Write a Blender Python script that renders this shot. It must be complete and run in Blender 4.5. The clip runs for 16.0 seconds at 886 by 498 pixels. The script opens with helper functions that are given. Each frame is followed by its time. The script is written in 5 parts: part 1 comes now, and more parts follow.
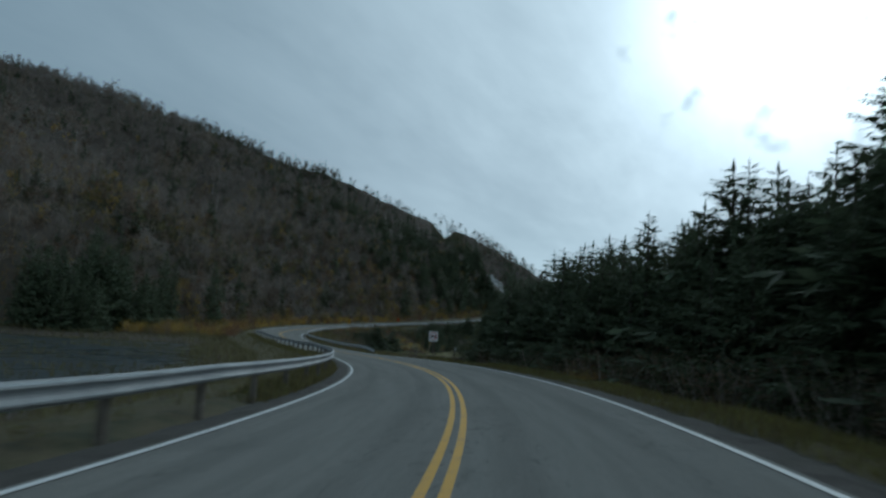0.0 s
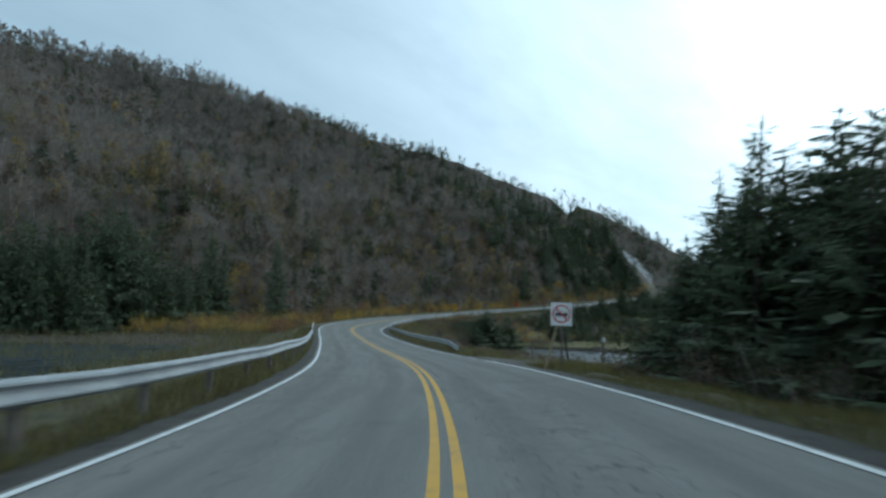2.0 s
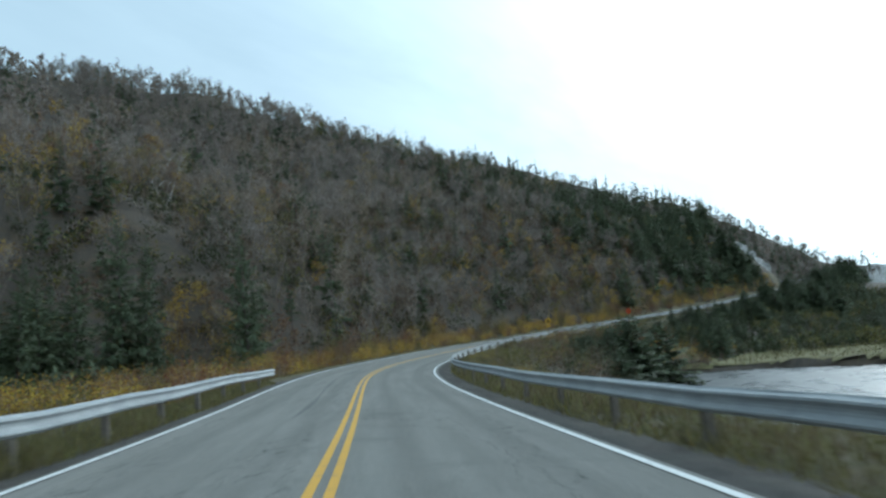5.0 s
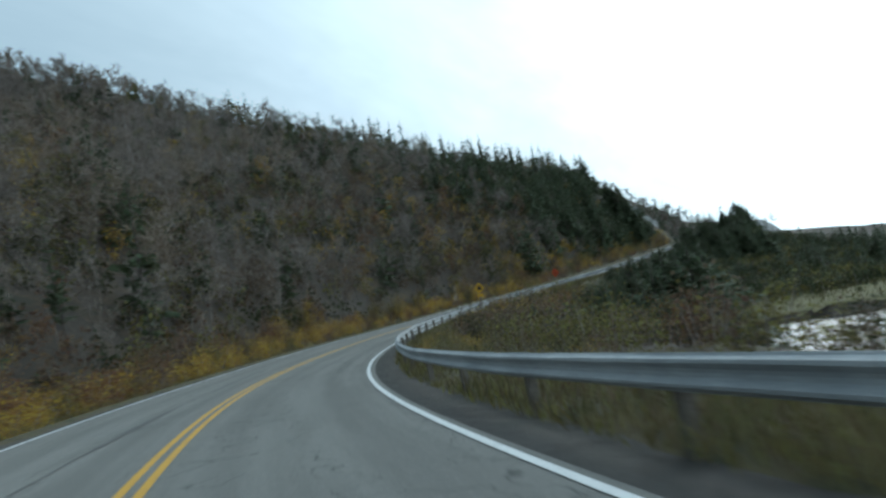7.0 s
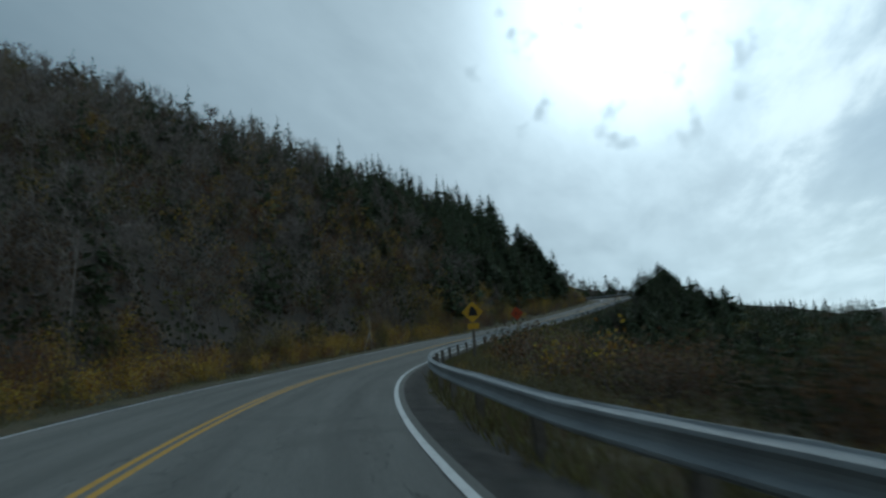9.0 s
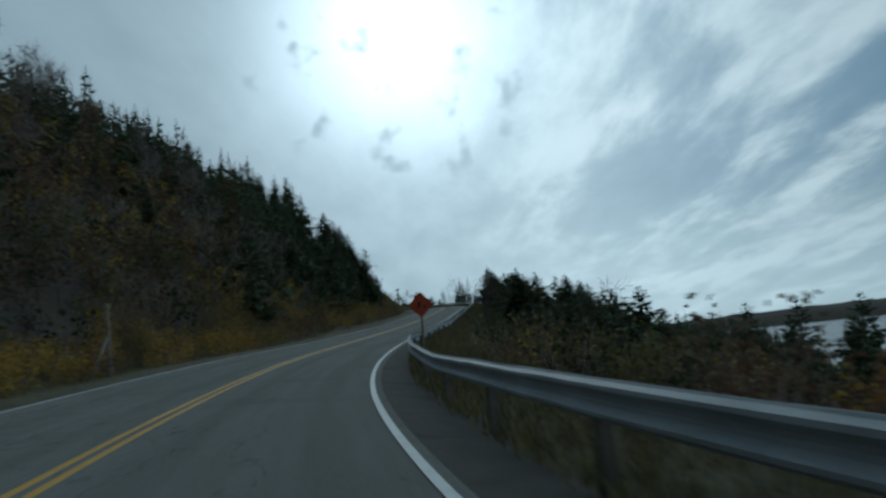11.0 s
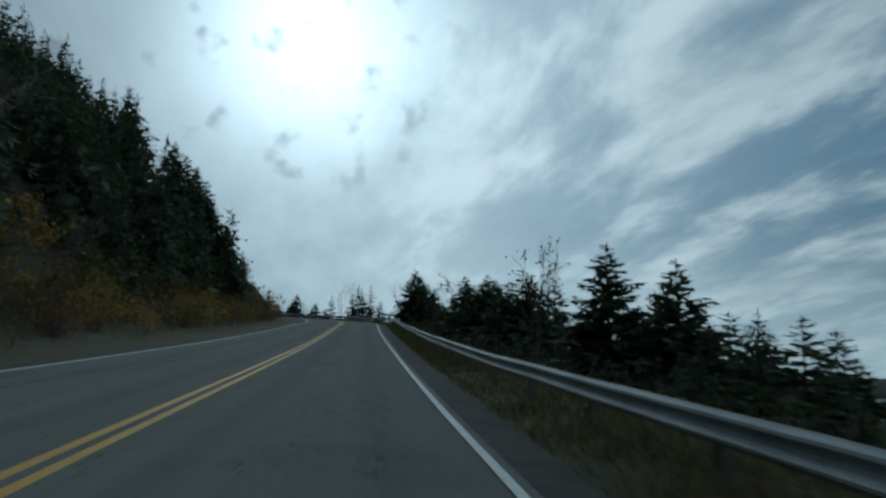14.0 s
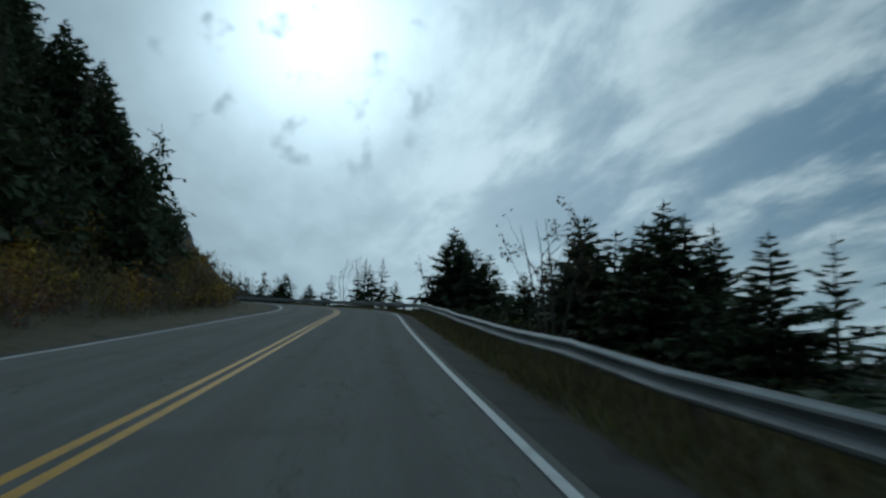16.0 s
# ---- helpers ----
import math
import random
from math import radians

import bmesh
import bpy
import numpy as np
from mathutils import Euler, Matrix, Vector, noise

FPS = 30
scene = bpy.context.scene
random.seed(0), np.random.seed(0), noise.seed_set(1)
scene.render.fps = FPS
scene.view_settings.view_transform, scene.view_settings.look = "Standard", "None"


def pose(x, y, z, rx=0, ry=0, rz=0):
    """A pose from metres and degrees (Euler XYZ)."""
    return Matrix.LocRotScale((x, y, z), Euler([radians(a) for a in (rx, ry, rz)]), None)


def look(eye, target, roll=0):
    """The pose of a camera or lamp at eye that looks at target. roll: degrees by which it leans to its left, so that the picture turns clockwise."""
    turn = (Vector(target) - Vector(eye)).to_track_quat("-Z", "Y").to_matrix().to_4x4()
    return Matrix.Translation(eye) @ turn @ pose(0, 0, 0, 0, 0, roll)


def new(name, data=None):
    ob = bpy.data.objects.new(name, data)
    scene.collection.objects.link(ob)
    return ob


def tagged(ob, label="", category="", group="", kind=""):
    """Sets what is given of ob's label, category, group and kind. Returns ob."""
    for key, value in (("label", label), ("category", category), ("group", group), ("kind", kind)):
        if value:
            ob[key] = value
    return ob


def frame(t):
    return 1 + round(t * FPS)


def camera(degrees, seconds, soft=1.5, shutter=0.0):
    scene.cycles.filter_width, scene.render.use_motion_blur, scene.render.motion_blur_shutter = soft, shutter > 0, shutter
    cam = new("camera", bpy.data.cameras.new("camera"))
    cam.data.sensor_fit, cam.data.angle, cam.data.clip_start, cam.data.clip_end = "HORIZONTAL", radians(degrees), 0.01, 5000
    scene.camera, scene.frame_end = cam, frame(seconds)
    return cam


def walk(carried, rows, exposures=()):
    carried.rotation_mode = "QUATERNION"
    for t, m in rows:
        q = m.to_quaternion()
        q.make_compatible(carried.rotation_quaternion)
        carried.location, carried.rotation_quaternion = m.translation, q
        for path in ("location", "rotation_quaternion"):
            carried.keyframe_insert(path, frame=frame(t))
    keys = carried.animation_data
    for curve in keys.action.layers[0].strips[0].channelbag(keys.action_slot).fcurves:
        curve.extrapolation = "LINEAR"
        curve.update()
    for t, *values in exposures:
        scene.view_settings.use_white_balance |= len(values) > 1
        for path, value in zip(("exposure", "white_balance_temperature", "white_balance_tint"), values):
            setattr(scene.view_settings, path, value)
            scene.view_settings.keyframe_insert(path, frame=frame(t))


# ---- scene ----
# ---- road: curvature every 10.9 m, grade every 21.8 m, cross-fall every 32.7 m ----
CURV = [0.00570, 0.00622, 0.00647, 0.00598, 0.00718, 0.00739, 0.00358, 0.00660, 0.00202, 0.00055, 0.00101, 0.00049, -0.00112, -0.00701, -0.01035, -0.00983, -0.00757, -0.00718, -0.01115, -0.00722, -0.00746, -0.00520, -0.00232, -0.00173, -0.00048, 0.00005, 0.00034, 0.00005, -0.00046, -0.00116, 0.01030, 0.01425, 0.01476, 0.01399, 0.01162, 0.00905, 0.00705, 0.00549, 0.00428, 0.00334, 0.00261, 0.00204, 0.00161, 0.00127, 0.00101, 0.00082, 0.00068, 0.00058, 0.00052, 0.00049]
GRADE = [-0.0050, -0.0063, -0.0110, -0.0132, -0.0143, 0.0029, 0.0223, 0.0280, 0.0400, 0.0411, 0.0618, 0.0611, 0.0721, 0.0813, 0.0887, 0.0881, 0.0751, 0.0660, 0.0580, 0.0520, 0.0480, 0.0440, 0.0410, 0.0400, 0.0390]
BANK = [-0.0477, -0.0514, -0.0401, 0.0142, 0.0468, 0.0417, 0.0389, 0.0508, 0.0223, 0.0012, -0.0095, -0.0110, -0.0030, -0.0010, -0.0000, -0.0000, -0.0000]
S_A, S_B, LEG = -32.0, 500.0, 12 / 11
LANE_R, LANE_L = 3.6, 3.63
# the painted edge lines wander a little along the road
LANE_AT = [-30, 30, 60, 100, 140, 180, 220, 260, 330]
LINE_R = [3.72, 3.72, 3.64, 3.5, 3.63, 3.49, 3.64, 3.53, 3.74]
LINE_L = [3.63, 3.58, 3.76, 3.69, 3.83, 3.84, 3.61, 3.72, 3.67]
_sg = np.arange(S_A, S_B + 0.5, 1.0)


def _run(v):
    return np.concatenate([[0.0], np.cumsum((v[1:] + v[:-1]) / 2)])


_k = np.interp(_sg, (np.arange(50) * 10 - 30) * LEG, CURV)
_g = np.interp(_sg, (np.arange(25) * 20 - 30) * LEG, GRADE)
_i0 = int(-S_A)
_th = _run(_k)
_th -= _th[_i0]
_rx, _ry, _rz = _run(-np.sin(_th)), _run(np.cos(_th)), _run(_g)
_rx, _ry, _rz = _rx - _rx[_i0], _ry - _ry[_i0], _rz - _rz[_i0]
_b = np.interp(_sg, (np.arange(17) * 30 - 30) * LEG, BANK)


def on_road(s, o, h=0.0):
    """World place at s metres along the centre line, o metres to its right, h above the road."""
    x, y, z, th, b = (np.interp(s, _sg, v) for v in (_rx, _ry, _rz, _th, _b))
    return np.stack([x + o * np.cos(th), y + o * np.sin(th), z - np.clip(o, -6, 6) * b + h], -1)


def heading(s):
    return float(np.interp(s, _sg, _th))


def road_coords(x, y):
    """Nearest s and signed offset (right positive) for arrays of x, y."""
    x, y = np.asarray(x, float).ravel(), np.asarray(y, float).ravel()
    step = 4
    px, py = _rx[::step], _ry[::step]
    best = np.empty(len(x), int)
    for a in range(0, len(x), 20000):
        d = (x[a:a + 20000, None] - px) ** 2 + (y[a:a + 20000, None] - py) ** 2
        best[a:a + 20000] = d.argmin(1) * step
    th = _th[best]
    dx, dy = x - _rx[best], y - _ry[best]
    s = _sg[best] + np.clip(-np.sin(th) * dx + np.cos(th) * dy, -3, 3)
    th = np.interp(s, _sg, _th)
    dx, dy = x - np.interp(s, _sg, _rx), y - np.interp(s, _sg, _ry)
    return s, np.cos(th) * dx + np.sin(th) * dy


# ---- camera ----
cam = camera(60.76, 16.0, soft=2.6, shutter=0.4)
# seconds, x, y, z, yaw, pitch, roll
PATH = [
    (0.0, -0.295, -17.566, 1.481, 0.89, 6.60, 3.89),
    (0.5, 0.432, -8.506, 1.406, 2.59, 5.82, 2.09),
    (1.0, 0.402, 0.580, 1.307, 3.90, 6.03, 0.62),
    (1.5, -0.025, 9.678, 1.202, 7.02, 5.95, 0.67),
    (2.0, -1.057, 18.534, 1.093, 10.09, 5.44, 1.50),
    (2.5, -2.353, 27.226, 0.961, 13.03, 4.57, 1.28),
    (3.0, -3.986, 35.529, 0.834, 13.67, 6.61, -0.27),
    (3.5, -5.927, 43.695, 0.739, 14.09, 7.88, -1.63),
    (4.0, -8.221, 51.729, 0.624, 14.31, 8.49, -2.72),
    (4.5, -10.685, 59.618, 0.515, 14.26, 8.54, -3.68),
    (5.0, -13.195, 67.360, 0.461, 13.89, 8.11, -4.70),
    (5.5, -15.706, 74.922, 0.464, 13.14, 7.25, -5.92),
    (6.0, -18.171, 82.253, 0.545, 12.04, 5.96, -7.47),
    (6.5, -20.614, 89.342, 0.656, 8.15, 5.85, -9.27),
    (7.0, -22.889, 96.492, 0.712, 2.75, 6.17, -10.90),
    (7.5, -24.911, 103.678, 0.828, -1.75, 6.34, -9.36),
    (8.0, -26.750, 111.038, 0.961, -3.47, 7.87, -8.03),
    (8.5, -28.209, 118.781, 1.261, -5.45, 8.58, -6.98),
    (9.0, -29.186, 126.821, 1.591, -8.25, 8.69, -6.19),
    (9.5, -29.578, 135.059, 1.886, -11.77, 8.47, -5.70),
    (10.0, -29.444, 143.342, 2.185, -15.87, 8.18, -5.50),
    (10.5, -28.801, 151.458, 2.497, -20.42, 8.06, -5.62),
    (11.0, -27.546, 159.302, 2.828, -25.62, 8.17, -6.10),
    (11.5, -25.757, 167.011, 3.207, -29.76, 8.31, -4.61),
    (12.0, -23.493, 174.458, 3.621, -30.77, 8.21, -3.66),
    (12.5, -20.821, 181.711, 4.088, -31.50, 8.85, -3.47),
    (13.0, -17.661, 188.988, 4.580, -33.45, 8.97, -1.71),
    (13.5, -14.226, 196.313, 5.100, -34.76, 9.15, 0.22),
    (14.0, -10.372, 203.629, 5.636, -34.83, 9.66, 2.06),
    (14.5, -6.467, 211.005, 6.218, -35.04, 9.82, 2.98),
    (15.0, -2.404, 218.404, 6.845, -34.70, 9.52, 3.29),
    (15.5, 1.723, 225.811, 7.491, -34.79, 8.69, 3.17),
    (16.0, 5.834, 233.143, 8.138, -34.30, 8.52, 1.83),
]


def aimed(x, y, z, yaw, pitch, roll):
    a, b = radians(yaw), radians(pitch)
    ahead = Vector((-math.sin(a) * math.cos(b), math.cos(a) * math.cos(b), math.sin(b)))
    eye = Vector((x, y, z))
    return look(eye, eye + ahead, roll)


EXPOSURES = [(0.0, -1.7, 5700, 0), (0.5, -1.38, 5700, 0), (1.5, -0.85, 5700, 0), (2.5, -0.62, 5720, 0), (3.0, -0.4, 5750, 1), (5.5, -0.35, 5850, 1), (7.0, -0.7, 5900, 1), (7.5, -1.05, 5900, 1),
             (8.0, -1.5, 5800, 0), (10.3, -2.15, 5600, -3), (11.5, -2.35, 5500, -4), (13.0, -2.4, 5500, -4), (16.0, -2.4, 5500, -4)]
walk(cam, [(r[0], aimed(*r[1:])) for r in PATH], EXPOSURES)

# ---- light ----
SUN_AZ, SUN_EL = radians(-23.5), radians(24.4)   # azimuth to the left of +y
SUN_DIR = Vector((-math.sin(SUN_AZ) * math.cos(SUN_EL), math.cos(SUN_AZ) * math.cos(SUN_EL), math.sin(SUN_EL)))
sun = new("sun", bpy.data.lights.new("sun", "SUN"))
sun.data.energy, sun.data.angle, sun.data.color = 1.05, radians(14), (1.0, 0.95, 0.88)
sun.matrix_world = look((0, 0, 80), Vector((0, 0, 80)) - SUN_DIR)


class Nodes:
    """Short hand for node trees."""

    def __init__(self, tree):
        self.t = tree
        tree.nodes.clear()

    def add(self, kind, **inputs):
        n = self.t.nodes.new(kind)
        for key, v in inputs.items():
            self.put(n, key, v)
        return n

    def put(self, n, key, v):
        sock = n.inputs[int(key[1:])] if key[0] == "i" and key[1:].isdigit() else n.inputs[key.replace("_", " ")]
        if isinstance(v, bpy.types.NodeSocket):
            self.t.links.new(v, sock)
        else:
            sock.default_value = v

    def math(self, op, a, b=0.0, c=0.0):
        n = self.add("ShaderNodeMath", i0=a, i1=b, i2=c)
        n.operation = op
        return n.outputs[0]

    def vmath(self, op, a, b=(0, 0, 0)):
        n = self.add("ShaderNodeVectorMath", i0=a, i1=b)
        n.operation = op
        return n.outputs["Value"] if op in ("DOT_PRODUCT", "LENGTH") else n.outputs[0]

    def noise(self, vec, scale, detail=4.0, rough=0.55, distort=0.0):
        return self.add("ShaderNodeTexNoise", Vector=vec, Scale=scale, Detail=detail, Roughness=rough, Distortion=distort).outputs["Fac"]

    def span(self, v, lo, hi, out_lo=0.0, out_hi=1.0):
        n = self.add("ShaderNodeMapRange", Value=v, From_Min=lo, From_Max=hi, To_Min=out_lo, To_Max=out_hi)
        n.interpolation_type = "SMOOTHSTEP"
        return n.outputs[0]

    def mix(self, fac, a, b):
        n = self.t.nodes.new("ShaderNodeMix")
        n.data_type = "RGBA"
        for sock, v in ((n.inputs[0], fac), (n.inputs[6], a), (n.inputs[7], b)):
            if isinstance(v, bpy.types.NodeSocket):
                self.t.links.new(v, sock)
            else:
                sock.default_value = (*v, 1.0) if isinstance(v, tuple) and len(v) == 3 else v
        return n.outputs[2]


def build_sky():
    world = bpy.data.worlds.new("overcast_sky")
    scene.world = world
    world.use_nodes = True
    n = Nodes(world.node_tree)
    way = n.add("ShaderNodeTexCoord").outputs["Generated"]
    sky = n.t.nodes.new("ShaderNodeTexSky")
    sky.sky_type, sky.sun_disc = "NISHITA", False
    sky.sun_elevation, sky.sun_rotation = SUN_EL, -SUN_AZ
    clear = n.vmath("SCALE", sky.outputs[0])
    clear.node.inputs["Scale"].default_value = 0.07
    xyz = n.add("ShaderNodeSeparateXYZ", Vector=way).outputs
    up = n.math("MAXIMUM", xyz[2], 0.0)
    flat = n.vmath("SCALE", n.add("ShaderNodeCombineXYZ", X=xyz[0], Y=xyz[1], Z=0.0).outputs[0])
    n.put(flat.node, "Scale", n.math("DIVIDE", 1.0, n.math("ADD", up, 0.16)))
    turned = n.add("ShaderNodeVectorRotate", Vector=flat, Angle=radians(24)).outputs[0]
    stretched = n.vmath("MULTIPLY", turned, (1.0, 0.42, 1.0))
    big = n.noise(stretched, 1.15, 3.5, 0.5, 0.15)
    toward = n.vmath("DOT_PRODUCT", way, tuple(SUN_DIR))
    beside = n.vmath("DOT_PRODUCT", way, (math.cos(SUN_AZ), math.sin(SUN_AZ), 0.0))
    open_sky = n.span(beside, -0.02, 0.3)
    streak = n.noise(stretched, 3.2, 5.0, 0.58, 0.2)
    fine = n.noise(n.vmath("MULTIPLY", turned, (1.0, 0.3, 1.0)), 7.0, 5.0, 0.6, 0.3)
    puff = n.noise(way, 21.0, 2.0, 0.5, 0.0)
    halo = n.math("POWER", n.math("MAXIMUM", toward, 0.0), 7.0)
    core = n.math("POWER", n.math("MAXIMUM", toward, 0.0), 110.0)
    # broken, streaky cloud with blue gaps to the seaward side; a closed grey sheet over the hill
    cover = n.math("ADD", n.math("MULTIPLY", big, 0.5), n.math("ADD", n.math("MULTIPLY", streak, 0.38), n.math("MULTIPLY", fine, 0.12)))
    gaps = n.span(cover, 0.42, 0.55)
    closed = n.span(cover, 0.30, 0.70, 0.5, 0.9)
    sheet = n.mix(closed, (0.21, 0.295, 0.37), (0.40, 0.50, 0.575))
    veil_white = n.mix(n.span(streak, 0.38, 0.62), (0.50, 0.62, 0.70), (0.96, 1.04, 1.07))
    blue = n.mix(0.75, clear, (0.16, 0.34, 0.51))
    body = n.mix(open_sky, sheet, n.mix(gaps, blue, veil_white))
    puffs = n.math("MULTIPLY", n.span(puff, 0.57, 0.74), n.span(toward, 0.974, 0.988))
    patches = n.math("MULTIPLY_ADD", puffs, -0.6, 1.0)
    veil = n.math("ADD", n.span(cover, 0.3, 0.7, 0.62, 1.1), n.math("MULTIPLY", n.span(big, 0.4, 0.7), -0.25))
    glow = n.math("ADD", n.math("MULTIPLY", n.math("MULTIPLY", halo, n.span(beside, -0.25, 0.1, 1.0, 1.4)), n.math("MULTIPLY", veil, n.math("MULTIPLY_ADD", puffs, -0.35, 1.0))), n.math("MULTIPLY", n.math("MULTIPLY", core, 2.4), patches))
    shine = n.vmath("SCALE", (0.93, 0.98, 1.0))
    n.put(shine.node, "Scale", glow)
    low = n.span(xyz[2], 0.0, 0.22, 1.0, 0.0)
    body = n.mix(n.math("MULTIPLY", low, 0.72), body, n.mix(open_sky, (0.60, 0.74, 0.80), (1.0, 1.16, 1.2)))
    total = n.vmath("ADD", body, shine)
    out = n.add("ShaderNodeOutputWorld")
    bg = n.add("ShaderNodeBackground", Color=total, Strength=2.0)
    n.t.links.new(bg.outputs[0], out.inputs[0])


build_sky()


# ---- materials ----
def surface(name, colours, scale=1.0, rough=0.9, bump=0.3, bump_scale=30.0, metal=0.0, vary=0.0, coat=0.0, detail=6.0, object_space=False, translucent=0.0, island=False, specular=0.3):
    """Two-scale mottled surface: colours from a wide noise, darkened and lifted by a fine grain."""
    m = bpy.data.materials.new(name)
    m.use_nodes = True
    n = Nodes(m.node_tree)
    where = n.add("ShaderNodeTexCoord").outputs["Object"] if object_space else n.add("ShaderNodeNewGeometry").outputs["Position"]
    wide = n.noise(where, scale, detail, 0.6, 0.3)
    fine = n.noise(where, bump_scale, 5.0, 0.65)
    ramp = n.add("ShaderNodeValToRGB", Fac=n.span(wide, 0.3, 0.7))
    while len(ramp.color_ramp.elements) < len(colours):
        ramp.color_ramp.elements.new(0.5)
    for i, (e, c) in enumerate(zip(ramp.color_ramp.elements, colours)):
        e.position, e.color = i / max(1, len(colours) - 1), (*c, 1)
    col = ramp.outputs[0]
    grain = n.span(fine, 0.3, 0.7, 0.72, 1.22)
    v = n.vmath("SCALE", col)
    n.put(v.node, "Scale", grain)
    col = v
    if vary:
        rnd = n.add("ShaderNodeNewGeometry").outputs["Random Per Island"] if island else n.add("ShaderNodeObjectInfo").outputs["Random"]
        hsv = n.add("ShaderNodeHueSaturation", Color=col, Hue=n.math("MULTIPLY_ADD", rnd, vary * 0.08, 0.5 - vary * 0.04), Value=n.math("MULTIPLY_ADD", rnd, vary, 1.0 - vary / 2))
        col = hsv.outputs[0]
    b = n.add("ShaderNodeBsdfPrincipled", Base_Color=col, Metallic=metal, Roughness=n.span(fine, 0.2, 0.8, rough * 0.88, min(1.0, rough * 1.08)))
    b.inputs["Specular IOR Level"].default_value = specular
    if bump:
        n.put(b, "Normal", n.add("ShaderNodeBump", Height=fine, Strength=bump, Distance=0.05).outputs[0])
    shader = b.outputs[0]
    if translucent:
        tr = n.add("ShaderNodeBsdfTranslucent", Color=col)
        mx = n.add("ShaderNodeMixShader", Fac=translucent)
        n.t.links.new(shader, mx.inputs[1])
        n.t.links.new(tr.outputs[0], mx.inputs[2])
        shader = mx.outputs[0]
    out = n.add("ShaderNodeOutputMaterial")
    n.t.links.new(shader, out.inputs[0])
    return m


def asphalt():
    m = bpy.data.materials.new("worn_asphalt")
    m.use_nodes = True
    n = Nodes(m.node_tree)
    pos = n.add("ShaderNodeNewGeometry").outputs["Position"]
    off = n.add("ShaderNodeAttribute")
    off.attribute_name = "across"
    along = n.add("ShaderNodeAttribute")
    along.attribute_name = "along"
    lane = n.add("ShaderNodeCombineXYZ", X=n.math("MULTIPLY", along.outputs["Fac"], 0.06), Y=off.outputs["Fac"], Z=0.0).outputs[0]
    streaks = n.noise(lane, 2.2, 5.0, 0.6, 0.2)
    stains = n.noise(pos, 0.35, 5.0, 0.6, 0.5)
    grit = n.noise(pos, 55.0, 3.0, 0.7)
    base = n.mix(n.span(streaks, 0.3, 0.7), (0.212, 0.204, 0.185), (0.258, 0.248, 0.226))
    base = n.mix(n.span(stains, 0.55, 0.75, 0.0, 0.4), base, (0.14, 0.137, 0.125))
    wheel = n.math("ABSOLUTE", n.math("SUBTRACT", n.math("ABSOLUTE", n.math("SUBTRACT", n.math("ABSOLUTE", off.outputs["Fac"]), 1.75)), 0.85))
    base = n.mix(n.span(wheel, 0.0, 0.4, 0.28, 0.0), base, (0.134, 0.13, 0.119))
    crackv = n.add("ShaderNodeTexVoronoi", Vector=n.vmath("ADD", lane, n.vmath("SCALE", n.add("ShaderNodeTexNoise", Vector=pos, Scale=1.2).outputs["Color"])), Scale=0.55)
    crackv.feature = "DISTANCE_TO_EDGE"
    crack = n.span(crackv.outputs["Distance"], 0.0, 0.006, 0.55, 0.0)
    base = n.mix(crack, base, (0.03, 0.03, 0.03))
    v = n.vmath("SCALE", base)
    n.put(v.node, "Scale", n.span(grit, 0.25, 0.75, 0.7, 1.28))
    b = n.add("ShaderNodeBsdfPrincipled", Base_Color=v, Roughness=n.span(streaks, 0.3, 0.7, 0.86, 0.97))
    b.inputs["Specular IOR Level"].default_value = 0.06
    b.inputs["Diffuse Roughness"].default_value = 1.0
    n.put(b, "Normal", n.add("ShaderNodeBump", Height=grit, Strength=0.35, Distance=0.01).outputs[0])
    out = n.add("ShaderNodeOutputMaterial")
    n.t.links.new(b.outputs[0], out.inputs[0])
    return m


def paint(name, colour, worn):
    """Road paint that has worn away in places to the asphalt."""
    m = bpy.data.materials.new(name)
    m.use_nodes = True
    n = Nodes(m.node_tree)
    pos = n.add("ShaderNodeNewGeometry").outputs["Position"]
    wear = n.noise(pos, 6.0, 6.0, 0.7)
    grit = n.noise(pos, 60.0, 3.0, 0.7)
    wide = n.noise(pos, 0.5, 3.0)
    amount = n.math("ADD", wear, n.math("MULTIPLY_ADD", wide, 0.3, n.math("MULTIPLY_ADD", grit, 0.25, -0.275)))
    col = n.mix(n.span(amount, 0.5, 0.74, 0.0, worn), colour, (0.13, 0.13, 0.125))
    b = n.add("ShaderNodeBsdfPrincipled", Base_Color=col, Roughness=0.7)
    n.put(b, "Normal", n.add("ShaderNodeBump", Height=grit, Strength=0.3, Distance=0.01).outputs[0])
    out = n.add("ShaderNodeOutputMaterial")
    n.t.links.new(b.outputs[0], out.inputs[0])
    return m


def water_material():
    m = bpy.data.materials.new("rippled_water")
    m.use_nodes = True
    n = Nodes(m.node_tree)
    pos = n.vmath("MULTIPLY", n.add("ShaderNodeNewGeometry").outputs["Position"], (1.0, 0.45, 1.0))
    ripple = n.math("ADD", n.math("MULTIPLY", n.noise(pos, 0.5, 4.0, 0.6), 0.5), n.math("MULTIPLY", n.noise(pos, 0.06, 3.0, 0.5), 0.5))
    b = n.add("ShaderNodeBsdfPrincipled", Base_Color=(0.02, 0.03, 0.035, 1), Roughness=n.span(ripple, 0.35, 0.65, 0.2, 0.38))
    b.inputs["IOR"].default_value = 1.33
    out = n.add("ShaderNodeOutputMaterial")
    n.t.links.new(b.outputs[0], out.inputs[0])
    return m


